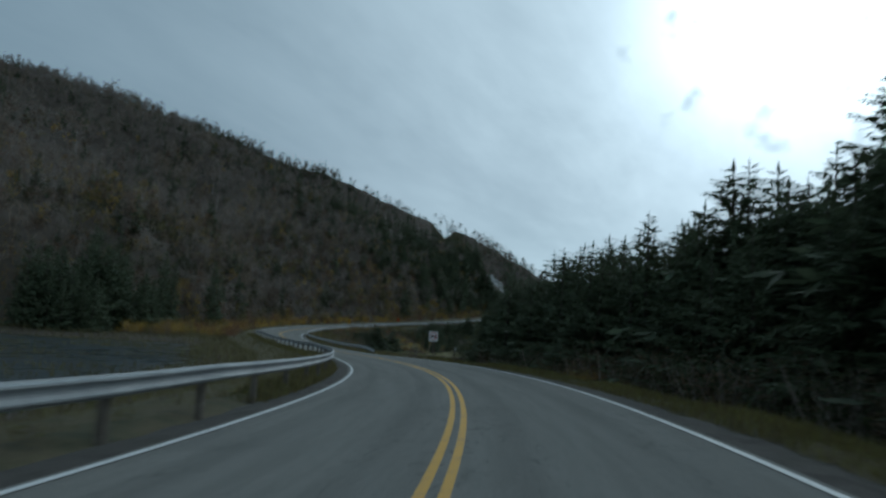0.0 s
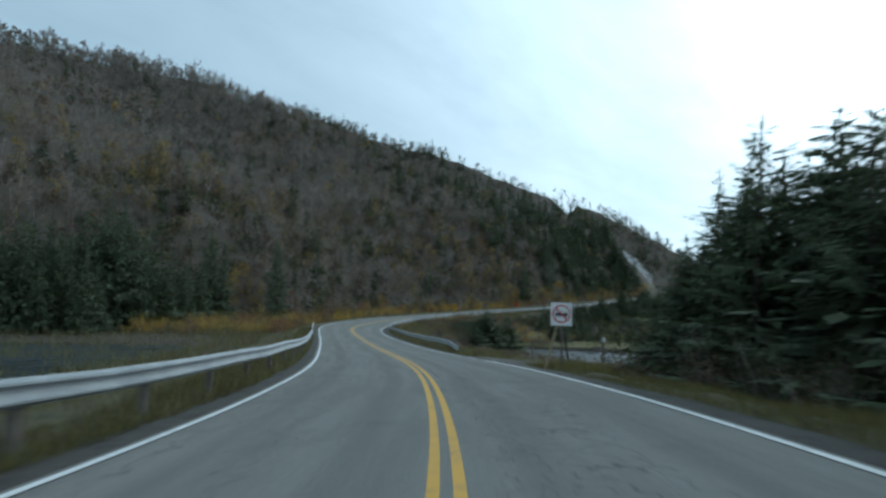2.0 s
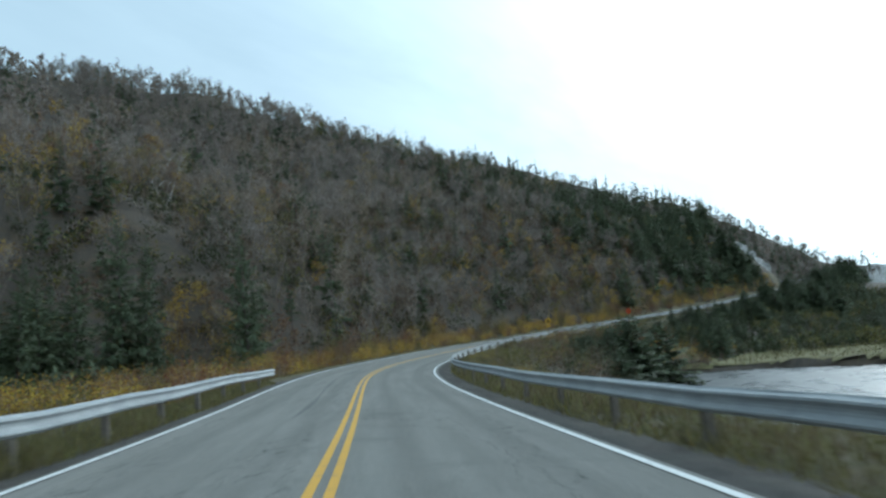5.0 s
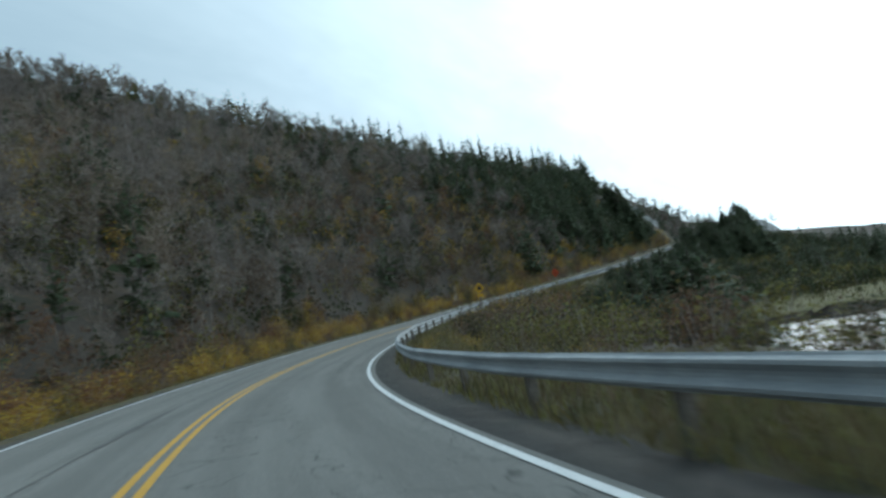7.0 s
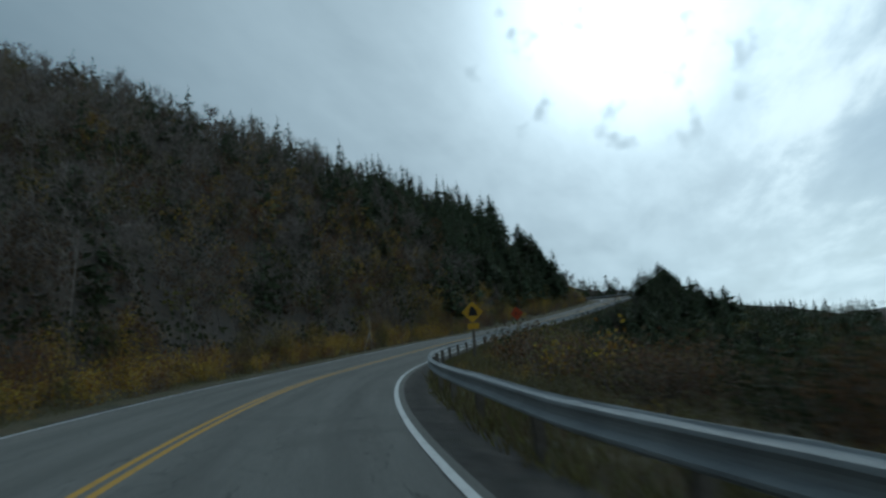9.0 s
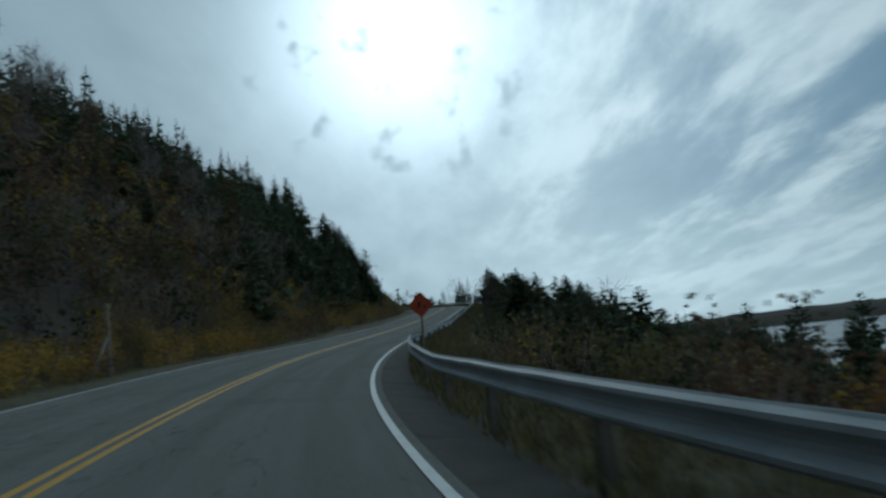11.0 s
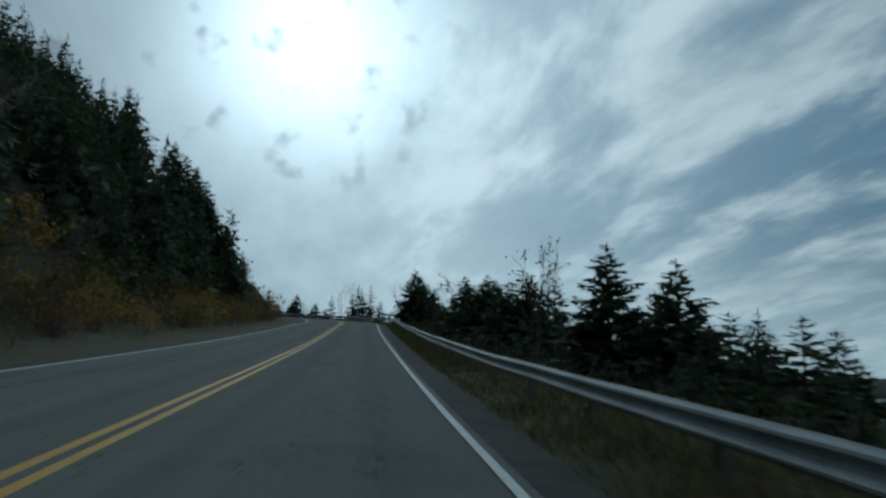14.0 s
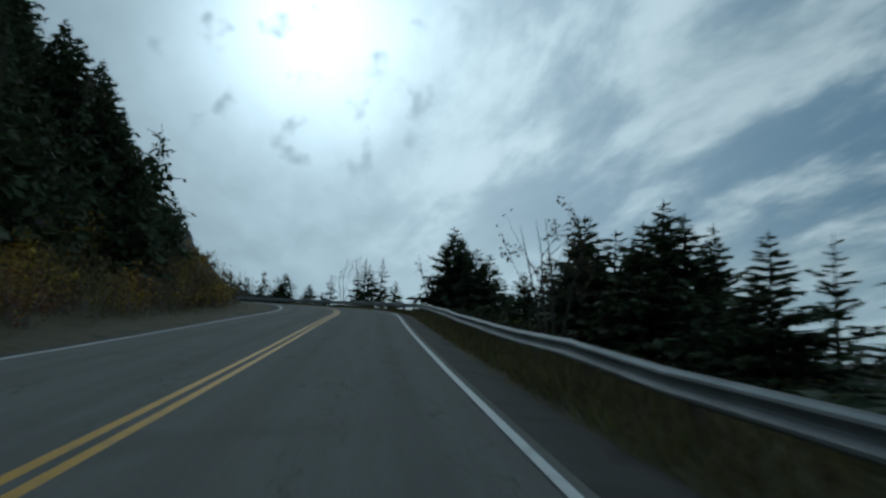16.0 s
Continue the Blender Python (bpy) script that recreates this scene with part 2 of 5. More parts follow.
M_ASPHALT = asphalt()
M_YELLOW = paint("yellow_road_paint", (0.6, 0.325, 0.03), 0.58)
M_WHITE = paint("white_road_paint", (0.72, 0.72, 0.7), 0.46)
M_WATER = water_material()
M_GROUND = surface("forest_floor", [(0.048, 0.04, 0.033), (0.085, 0.068, 0.052), (0.06, 0.05, 0.04), (0.09, 0.067, 0.045), (0.055, 0.05, 0.036)], 0.45, 0.97, 0.9, 5.0)
M_GRAVEL = surface("gravel_shoulder", [(0.06, 0.055, 0.049), (0.1, 0.091, 0.081), (0.075, 0.071, 0.06)], 0.8, 0.95, 0.8, 38.0)
M_VERGE = surface("autumn_verge", [(0.055, 0.057, 0.03), (0.095, 0.085, 0.045), (0.11, 0.09, 0.05), (0.065, 0.06, 0.035)], 0.8, 0.97, 0.8, 16.0)
M_MEADOW = surface("shore_meadow", [(0.11, 0.105, 0.045), (0.17, 0.15, 0.07), (0.13, 0.125, 0.05), (0.2, 0.17, 0.085)], 0.25, 0.97, 0.8, 9.0)
M_ROCK = surface("grey_cliff_rock", [(0.09, 0.09, 0.088), (0.2, 0.2, 0.195), (0.46, 0.46, 0.45), (0.13, 0.125, 0.11), (0.34, 0.34, 0.33)], 0.6, 0.92, 0.9, 2.5)
M_TAR = surface("tar_seal", [(0.1, 0.098, 0.092), (0.15, 0.146, 0.135)], 2.0, 0.8, 0.1, 30.0)
M_GALV = surface("galvanised_steel", [(0.30, 0.32, 0.33), (0.42, 0.44, 0.445)], 0.9, 0.72, 0.06, 40.0, metal=0.35, specular=0.5)
M_POST = surface("weathered_post", [(0.10, 0.085, 0.07), (0.17, 0.15, 0.125)], 3.0, 0.9, 0.4, 40.0)


# ---- mesh helpers ----
def mesh_from(name, verts, faces, mats, smooth=False, indices=None):
    me = bpy.data.meshes.new(name)
    verts = np.asarray(verts, np.float32)
    faces = [np.asarray(f, np.int32) for f in (faces if isinstance(faces, (list, tuple)) else [faces]) if len(f)]
    loops = np.concatenate([f.ravel() for f in faces])
    sizes = np.concatenate([np.full(len(f), f.shape[1], np.int32) for f in faces])
    me.vertices.add(len(verts))
    me.vertices.foreach_set("co", verts.ravel())
    me.loops.add(len(loops))
    me.loops.foreach_set("vertex_index", loops)
    me.polygons.add(len(sizes))
    me.polygons.foreach_set("loop_start", np.concatenate([[0], np.cumsum(sizes)[:-1]]).astype(np.int32))
    me.polygons.foreach_set("loop_total", sizes)
    if indices is not None:
        me.polygons.foreach_set("material_index", np.asarray(indices, np.int32))
    for m in mats:
        me.materials.append(m)
    me.update(calc_edges=True)
    me.validate()
    me.polygons.foreach_set("use_smooth", np.full(len(me.polygons), smooth))
    return me


def strip_faces(rows, cols, closed=False):
    i, j = np.meshgrid(np.arange(rows - 1), np.arange(cols if closed else cols - 1), indexing="ij")
    i, j = i.ravel(), j.ravel()
    k = (j + 1) % cols
    return np.stack([i * cols + j, i * cols + k, (i + 1) * cols + k, (i + 1) * cols + j], 1)


def part(name, bm, mat, parent=None, label=""):
    me = bpy.data.meshes.new(name)
    bm.to_mesh(me)
    bm.free()
    me.materials.append(mat)
    ob = new(name, me)
    ob.parent = parent
    if label:
        tagged(ob, label)
    return ob


def piece(name, me, parent=None, label=""):
    ob = new(name, me)
    ob.parent = parent
    if label:
        tagged(ob, label)
    return ob


# ---- ground ----
WATER_Z = -3.6
rng = np.random.default_rng(7)


def knots(s, xs, ys):
    return np.interp(s, xs, ys)


def smooth01(t):
    t = np.clip(t, 0, 1)
    return t * t * (3 - 2 * t)


def waves(x, y):
    return (np.sin(x * 0.031 + 1.3) * np.cos(y * 0.027 + 0.4) + 0.55 * np.sin(x * 0.083 - y * 0.06 + 2.0)
            + 0.35 * np.sin(x * 0.19 + y * 0.15) + 0.2 * np.cos(x * 0.41 - y * 0.37))


FOOT = ([-30, 70, 100, 118, 140, 165, 298, 308, 340], [105, 95, 66, 28, 11, 8.5, 8.5, 7.4, 7.0])
POND_Z = -1.75
# crest of the long ridge that ends in a headland: x, y and height
RIDGE = ([-420, -260, -186, -129, -100, -76, -48, -20, 10, 30, 50, 64, 78, 113, 124, 150], [372, 378, 387, 393, 396, 399, 402, 405, 420, 430, 440, 446, 453, 466, 470, 476],
         [150, 135, 118, 103, 92.5, 87, 77.5, 68, 60.5, 52, 43, 34.5, 27, 25, 17, -9])


def ridge_height(x, y, s, u, zr):
    """The ridge beyond the bend, kept clear of the road."""
    crest_y, crest_z = np.interp(x, RIDGE[0], RIDGE[1]), np.interp(x, RIDGE[0], RIDGE[2])
    ahead = y - crest_y
    z = crest_z - np.where(ahead < 0, -ahead * 0.52, ahead * 0.38) + waves(x * 1.3, y * 1.3) * 1.2
    cap = zr + np.maximum(u - 13, 0) * 0.95 + smooth01((s - 385) / 25.0) * 200
    return np.minimum(z, cap)


def ground_height(x, y, bed=False):
    """Height of the land: a wooded hill to the left of the road, marsh, inlet and falling shore to the right."""
    x, y = np.asarray(x, float), np.asarray(y, float)
    s, o = road_coords(x, y)
    zr = np.interp(s, _sg, _rz)
    u = np.abs(o)
    n = waves(x, y)
    # left: lowland, then the hill from its foot line
    foot = knots(s, FOOT[0], FOOT[1])
    w = np.maximum(u - foot, 0)
    rise = np.interp(w, [0, 3, 12, 25, 45, 66, 112, 165, 260, 600, 3000], [0, 0.5, 9.8, 20.5, 29.2, 41, 70.5, 77, 83, 122, 170])
    cliff = smooth01((s - 298) / 10.0)
    rise = rise * (1 - cliff) + cliff * np.interp(w, [0, 1.2, 8, 20, 40, 66, 112, 600, 3000], [0, 2.2, 9.0, 17.0, 27, 40, 64, 104, 160])
    crest = np.interp(x, [-140, -60, 0, 26, 40, 75], [240, 267, 305, 360, 388, 430])
    back = knots(x, [-140, -30, 0, 40], [0.7, 0.5, 0.3, 0.05])
    steep = (1 - (1 - back) * smooth01((y - crest) / 47.0) - back * smooth01((y - crest - 90) / 60.0)) * knots(s, [150, 230, 270, 300, 330, 400], [0.93, 1.13, 1.12, 1.07, 1.27, 1.27])
    low = knots(s, [-30, 90, 105, 122, 140], [POND_Z + 0.3, POND_Z + 0.3, POND_Z + 0.7, -0.6, 0.0])
    pond = smooth01((u - 11) / 5.0) * (1 - smooth01((u - 34) / 10.0)) * (1 - smooth01((s - 84) / 14.0))
    dip = smooth01((u - 5.6) / 6.0)
    lift = knots(s, [120, 160], [-0.3, 0.1])
    base_l = np.where(s < 140, zr + lift + dip * (low - (zr + lift)), zr + lift)
    left = base_l + rise * steep + n * np.clip(w / 25.0, 0, 1) * 1.6 + n * 0.1 * dip - pond * 0.75
    left = left - smooth01((y - crest - 110) / 120.0) * np.maximum(u - 14, 0) * 0.35
    # right: wood, drive, inlet, then a shore that falls to the sea
    end = 160 - np.maximum(u - 30, 0) * 0.9
    inlet = smooth01((s - 79) / 9.0) * (1 - smooth01((s - end) / 14.0))
    fall = knots(s, [-30, 40, 60, 132, 150, 190, 300, 340], [0.0, 0.0, 0.05, 0.10, 0.20, 0.30, 0.30, 0.12])
    wood = knots(s, [-30, 30, 52], [1.0, 0.7, 0.0])
    right = zr - 0.25 - np.maximum(u - 6.6, 0) * fall + wood * np.clip((u - 8) / 25.0, 0, 2.5) * 2.2
    right = right - inlet * smooth01((u - knots(s, [98, 114], [6.4, 12.0])) / 7.0) * (zr + 5.2)
    spit = smooth01((s - end) / 10.0) * (1 - smooth01((s - 215) / 30.0)) * (1 - smooth01((u - 75) / 30.0))
    right = np.maximum(right, spit * (WATER_Z + 1.2 + 0.25 * n + 8) - 8)
    right = right - smooth01((u - 60) / 60.0) * smooth01((s - 50) / 30.0) * 12 + n * 0.2 * np.clip((u - 8) / 8, 0, 1)
    z = np.where(o < 0, left, right)
    far = np.clip((np.hypot(x + 30, y - 200) - 500) / 400.0, 0, 1)
    z = np.where((o > 0) | (y > crest), z * (1 - far) + far * (WATER_Z - 8), z)
    z = np.where(s > 200, np.maximum(z, ridge_height(x, y, s, u, zr)), z)
    core = np.clip((u - 4.0) / 3.0, 0, 1)
    if bed:
        z = np.where(u < 8.6, np.minimum(z, zr - 0.75 * (1 - core) - 0.12) - 0.15, z)
    return z


def ground_grid():
    def axis(lo, hi, step, far_lo, far_hi):
        mid = list(np.arange(lo, hi + 0.1, step))
        a, d = lo, step
        left = []
        while a > far_lo:
            d *= 1.28
            a -= d
            left.append(a)
        b, d = hi, step
        right = []
        while b < far_hi:
            d *= 1.28
            b += d
            right.append(b)
        return np.array(left[::-1] + mid + right)

    gx, gy = axis(-190, 110, 2.5, -3200, 3200), axis(-50, 480, 2.5, -3000, 3600)
    X, Y = np.meshgrid(gx, gy, indexing="ij")
    Z = ground_height(X.ravel(), Y.ravel(), bed=True)
    v = np.stack([X.ravel(), Y.ravel(), Z], 1)
    f = strip_faces(len(gx), len(gy))[:, ::-1]
    mid = v[f].mean(1)
    s, o = road_coords(mid[:, 0], mid[:, 1])
    cliff = (mid[:, 0] > 88) & (mid[:, 0] < 160) & (mid[:, 1] > 380) & (mid[:, 1] < 500)
    me = mesh_from("ground", v, f, [M_GROUND, M_ROCK], True, cliff)
    tagged(new("ground", me), "leaf-strewn brown hillside and lowland ground", "ground", kind="structure")


def line_shift(s, side):
    """How far the edge line lies outside its usual place."""
    return np.interp(s, LANE_AT, LINE_R) - LANE_R if side > 0 else np.interp(s, LANE_AT, LINE_L) - LANE_L


def build_road():
    s = np.arange(S_A, S_B + 0.1, 1.0)
    a, b = LANE_L + 0.17, LANE_R + 0.18
    prof = [(-a - 0.15, -0.12), (-a, -0.004), (-a + 0.3, 0.0), (-2.6, 0.006), (-1.75, 0.0), (-0.9, 0.006), (0, 0.012), (0.9, 0.006), (1.75, 0.0), (2.6, 0.006), (b - 0.3, 0.0), (b, -0.004), (b + 0.15, -0.12)]
    ss, oo = np.repeat(s, len(prof)), np.tile([q[0] for q in prof], len(s))
    oo = oo + np.where(oo > 3, line_shift(ss, 1), np.where(oo < -3, -line_shift(ss, -1), 0))
    v = on_road(ss, oo)
    v[:, 2] += np.tile([q[1] for q in prof], len(s))
    me = mesh_from("road", v, strip_faces(len(s), len(prof)), [M_ASPHALT], True)
    for nm, vals in (("across", oo), ("along", ss)):
        me.attributes.new(nm, "FLOAT", "POINT").data.foreach_set("value", vals.astype(np.float32))
    tagged(new("road", me), "two-lane grey worn asphalt road", "road", kind="structure")
    for nm, at, w, mat, label, spans in (
            ("centre_line", lambda q: -0.11, 0.055, M_YELLOW, "solid yellow painted centre line", ((S_A, S_B),)),
            ("centre_line", lambda q: 0.11, 0.055, M_YELLOW, "solid yellow painted centre line", ((S_A, S_B),)),
            ("edge_line", lambda q: -np.interp(q, LANE_AT, LINE_L), 0.055, M_WHITE, "solid white painted edge line", ((S_A, S_B),)),
            ("edge_line", lambda q: np.interp(q, LANE_AT, LINE_R), 0.055, M_WHITE, "white painted edge line broken at a gravel drive", RIGHT_LINE)):
        for lo, hi in spans:
            q = np.repeat(np.arange(lo, hi + 0.1, 1.0), 2)
            o = at(q) + np.tile([-w, w], len(q) // 2)
            me = mesh_from(nm, on_road(q, o, 0.013), strip_faces(len(q) // 2, 2), [mat])
            me.flip_normals() if me.polygons[0].normal.z < 0 else None
            tagged(new(nm, me), label, "road marking", kind="structure")


def tar_seam(s0, s1, o0, wide, seed):
    """A dark tar-sealed crack that wanders along a lane."""
    g = np.random.default_rng(seed)
    q = np.arange(s0, s1, 0.5)
    o = o0 + 0.09 * np.sin(q * 0.21 + seed) + np.cumsum(g.normal(0, 0.012, len(q)))
    w = wide * np.clip(0.6 + 0.5 * np.sin(q * 0.5) + g.normal(0, 0.2, len(q)), 0.2, 1.2) * np.minimum(1, np.minimum(q - s0, s1 - q) / 3 + 0.05)
    v = on_road(np.repeat(q, 2), (o[:, None] + w[:, None] * np.array([[-0.5, 0.5]])).ravel(), 0.012)
    me = mesh_from("tar_seam", v, strip_faces(len(q), 2), [M_TAR])
    me.flip_normals() if me.polygons[0].normal.z < 0 else None
    tagged(new("tar_seam", me), "dark tar-sealed seam in the asphalt", "road marking", kind="structure")


def build_verges():
    s = np.arange(S_A, S_B + 0.1, 1.0)
    for nm, side, mat, prof in VERGES:
        sr = np.repeat(s, len(prof))
        o = np.tile([p[0] for p in prof], len(s)) * side
        h = np.tile([p[1] for p in prof], len(s))
        o = o + np.where((o * side > 4.2), rng.normal(0, 0.06, len(o)), 0)
        inner = np.abs(o) < EDGE_R + 1.7
        if nm == "shoulder":
            o = o + side * line_shift(sr, side)
        elif side > 0:
            o = o - 0.45 * smooth01((sr - 190) / 15.0) * inner
        else:
            o = o + 0.5 * smooth01((sr - 106) / 8.0) * inner
        v = on_road(sr, o)
        bend = 0.72 * np.maximum(o - 3.7, 0)
        v[:, 2] += h - (0.35 * smooth01((sr - 51.4 + bend) / 1.2) * (1 - smooth01((sr - 57.0 + bend) / 1.5)) if side > 0 else 0)
        g = ground_height(v[:, 0], v[:, 1])
        w = np.tile([p[2] for p in prof], len(s))
        v[:, 2] = v[:, 2] * (1 - w) + (g + 0.06) * w + rng.normal(0, 0.018, len(o)) * (np.abs(o) > 4.0)
        f = strip_faces(len(s), len(prof))
        me = mesh_from(nm, v, f if side > 0 else f[:, ::-1], [mat], True)
        tagged(new(nm, me), "grey gravel road shoulder" if "shoulder" in nm else "grassy autumn verge in green and straw brown", nm, kind="structure")


RIGHT_LINE = ((S_A, 52.4), (52.4 + 1.5, 52.4 + 3.5), (58.9, S_B))
EDGE_L, EDGE_R = LANE_L + 0.15, LANE_R + 0.16
VERGES = [("shoulder", 1, M_GRAVEL, [(EDGE_R, -0.02, 0), (EDGE_R + 0.4, -0.035, 0), (EDGE_R + 0.8, -0.08, 0), (EDGE_R + 1.4, -0.18, 0)]),
          ("shoulder", -1, M_GRAVEL, [(EDGE_L, -0.02, 0), (EDGE_L + 0.4, -0.035, 0), (EDGE_L + 0.8, -0.08, 0), (EDGE_L + 1.4, -0.18, 0)]),
          ("verge", 1, M_VERGE, [(EDGE_R + 0.72, -0.24, 0), (EDGE_R + 1.15, -0.1, 0), (EDGE_R + 1.6, -0.02, 0), (6.0, -0.1, 0.3), (7.0, -0.3, 0.7), (8.5, 0, 1), (9.6, -0.1, 1)]),
          ("verge", -1, M_VERGE, [(EDGE_L + 0.62, -0.24, 0), (EDGE_L + 1.0, -0.09, 0), (EDGE_L + 1.45, 0.02, 0), (6.0, -0.1, 0.3), (7.0, -0.3, 0.7), (8.5, 0, 1), (9.6, -0.1, 1)])]

ground_grid()
build_road()
for seam in ((86, 136, -1.4, 0.15, 1), (36, 52, 0.42, 0.06, 2)):
    tar_seam(*seam)
build_verges()
sea = mesh_from("water", [(-3500, -3200, WATER_Z), (3500, -3200, WATER_Z), (3500, 4000, WATER_Z), (-3500, 4000, WATER_Z)], np.array([[0, 1, 2, 3]]), [M_WATER])
pond = np.stack(np.meshgrid(np.arange(-28, 100, 4.0), np.array([-48.0, -24.0, -7.5]), indexing="ij"), -1).reshape(-1, 2)
pv = on_road(pond[:, 0], pond[:, 1])
pv[:, 2] = POND_Z
tagged(new("pond", mesh_from("pond", pv, strip_faces(32, 3), [M_WATER])), "still dark pond water in the roadside marsh", "water", kind="structure")
tagged(new("water", sea), "calm grey tidal water reflecting the cloudy sky", "water", kind="structure")


# ---- guardrails ----
def guardrail(lo, hi, offsets, lifts, side, label, post_gap=3.81):
    """W-beam rail on posts; side +1 stands to the right of the road, its face to the traffic."""
    rail = tagged(new("guardrail"), label, "guardrail", group="roadside guardrails")
    w = [(0.00, 0.42), (0.012, 0.44), (0.075, 0.465), (0.08, 0.495), (0.02, 0.545), (0.012, 0.58), (0.02, 0.615), (0.08, 0.665), (0.075, 0.695), (0.012, 0.72), (0.0, 0.74)]
    loop = np.array(w + [(a - 0.006, b) for a, b in w[::-1]])
    ks, ko = zip(*offsets)
    off = lambda s: np.interp(s, ks, ko)
    rise = lambda s: np.interp(s, *zip(*lifts))
    g = np.random.default_rng(17)
    a, k, sag = lo, 0, 0.0
    while a < hi - 0.5:
        b = min(a + 4.0, hi)
        lap = 0.004 * (k % 2)
        sv = np.linspace(a - 0.15, b + 0.15, 7)
        s = np.repeat(sv, len(loop))
        nxt = float(g.normal(0, 0.02))
        tilt = np.repeat(np.linspace(sag, nxt, 7), len(loop))
        o = side * (off(s) - np.tile(loop[:, 0], 7) - lap)
        v = on_road(s, o)
        v[:, 2] += np.tile(loop[:, 1], 7) + rise(s) + tilt + g.normal(0, 0.002, len(s))
        piece("rail", mesh_from("rail", v, strip_faces(7, len(loop), True), [M_GALV]), rail)
        a, k, sag = b, k + 1, nxt
    bm = bmesh.new()
    bmesh.ops.create_cube(bm, size=1.0, matrix=Matrix.Diagonal((0.12, 0.15, 1.2, 1)))
    bmesh.ops.bevel(bm, geom=bm.edges, offset=0.012, segments=1)
    me = bpy.data.meshes.new("post")
    bm.to_mesh(me)
    bm.free()
    me.materials.append(M_POST)
    for s in np.arange(lo + 0.8, hi, post_gap):
        p = on_road(s, side * (off(s) + 0.11))
        ob = piece("post", me, rail)
        ob.matrix_basis = pose(p[0], p[1], p[2] + 0.0 + rise(s), g.normal(0, 1), g.normal(0, 1), math.degrees(heading(s)))
    return rail


RAILS = [
    (-31.0, 106.5, [(0, 4.65), (60, 4.45), (106, 4.42)], [(0, 0.11), (60, 0.11), (95, 0.06), (106, -0.06)], -1, "galvanised steel guardrail beside the marsh"),
    (66.5, 470.0, [(61, 5.01), (90, 4.68), (185, 4.62), (194, 4.62), (202, 5.13), (210, 5.31), (218, 5.64), (228, 5.54), (240, 5.34), (500, 5.54)], [(66, -0.40), (70, -0.08), (76, -0.01), (100, 0.06), (120, -0.05), (150, 0.05), (170, 0.07), (200, 0.01), (225, -0.05)], 1, "galvanised steel guardrail along the shore side")]
for row in RAILS:
    guardrail(*row)


# ---- plants ----
M_BARK = surface("grey_brown_bark", [(0.075, 0.062, 0.052), (0.14, 0.12, 0.105)], 2.5, 0.95, 0.6, 30.0)
M_PALE = surface("pale_birch_bark", [(0.34, 0.32, 0.29), (0.5, 0.48, 0.45), (0.2, 0.18, 0.16)], 1.4, 0.85, 0.3, 20.0)
M_TWIG = surface("bare_twigs", [(0.19, 0.16, 0.14), (0.25, 0.212, 0.185), (0.235, 0.182, 0.135)], 0.06, 0.95, 0.0, 4.0, vary=0.5, island=True)
M_NEEDLE = surface("spruce_needles", [(0.07, 0.093, 0.055), (0.112, 0.137, 0.078), (0.088, 0.112, 0.064)], 0.7, 0.75, 0.0, 9.0, vary=0.5, island=True, translucent=0.3)
LEAF_TINTS = {
    "golden_leaves": [(0.47, 0.30, 0.05), (0.34, 0.215, 0.05)],
    "rust_leaves": [(0.24, 0.115, 0.05), (0.17, 0.09, 0.045)],
    "olive_leaves": [(0.14, 0.13, 0.045), (0.19, 0.155, 0.05)],
    "brown_leaves": [(0.17, 0.115, 0.075), (0.13, 0.092, 0.062)],
    "dark_leaves": [(0.035, 0.045, 0.02), (0.055, 0.06, 0.025)],
    "red_leaves": [(0.30, 0.045, 0.02), (0.2, 0.04, 0.02)],
    "straw_grass": [(0.2, 0.168, 0.085), (0.145, 0.125, 0.06), (0.1, 0.102, 0.045)],
}
M_LEAF = {k: surface(k, v, 0.9, 0.8, 0.0, 12.0, vary=0.6, island=True, translucent=0.26) for k, v in LEAF_TINTS.items()}


def unit(v):
    return v / np.maximum(np.linalg.norm(v, axis=-1, keepdims=True), 1e-9)


def blades(base, tip, width, side):
    """Rhombus-like leaves: quads from base to tip, widest at 45 % of the way."""
    mid = base + (tip - base) * 0.45
    w = side * np.asarray(width)[:, None]
    v = np.stack([base, mid + w, tip, mid - w], 1).reshape(-1, 3)
    return v, np.arange(len(v)).reshape(-1, 4)


def tubes(a, b, ra, rb, sides=4):
    """Tapered prisms from points a to b."""
    d = unit(b - a)
    ref = np.where(np.abs(d[:, 2:3]) < 0.9, np.array([[0, 0, 1.0]]), np.array([[1.0, 0, 0]]))
    u = unit(np.cross(d, ref))
    w = np.cross(d, u)
    ang = np.arange(sides) * 2 * np.pi / sides
    ring = u[:, None] * np.cos(ang)[None, :, None] + w[:, None] * np.sin(ang)[None, :, None]
    v = np.concatenate([a[:, None] + ring * np.asarray(ra)[:, None, None], b[:, None] + ring * np.asarray(rb)[:, None, None]], 1)
    n = len(a)
    j = np.arange(sides)
    f = np.stack([j, (j + 1) % sides, (j + 1) % sides + sides, j + sides], 1)
    return v.reshape(-1, 3), (f[None] + (np.arange(n) * 2 * sides)[:, None, None]).reshape(-1, 4)


def join(chunks):
    vs, fs, n = [], [], 0
    for v, f in chunks:
        vs.append(v)
        fs.append(f + n)
        n += len(v)
    return np.concatenate(vs), np.concatenate(fs)


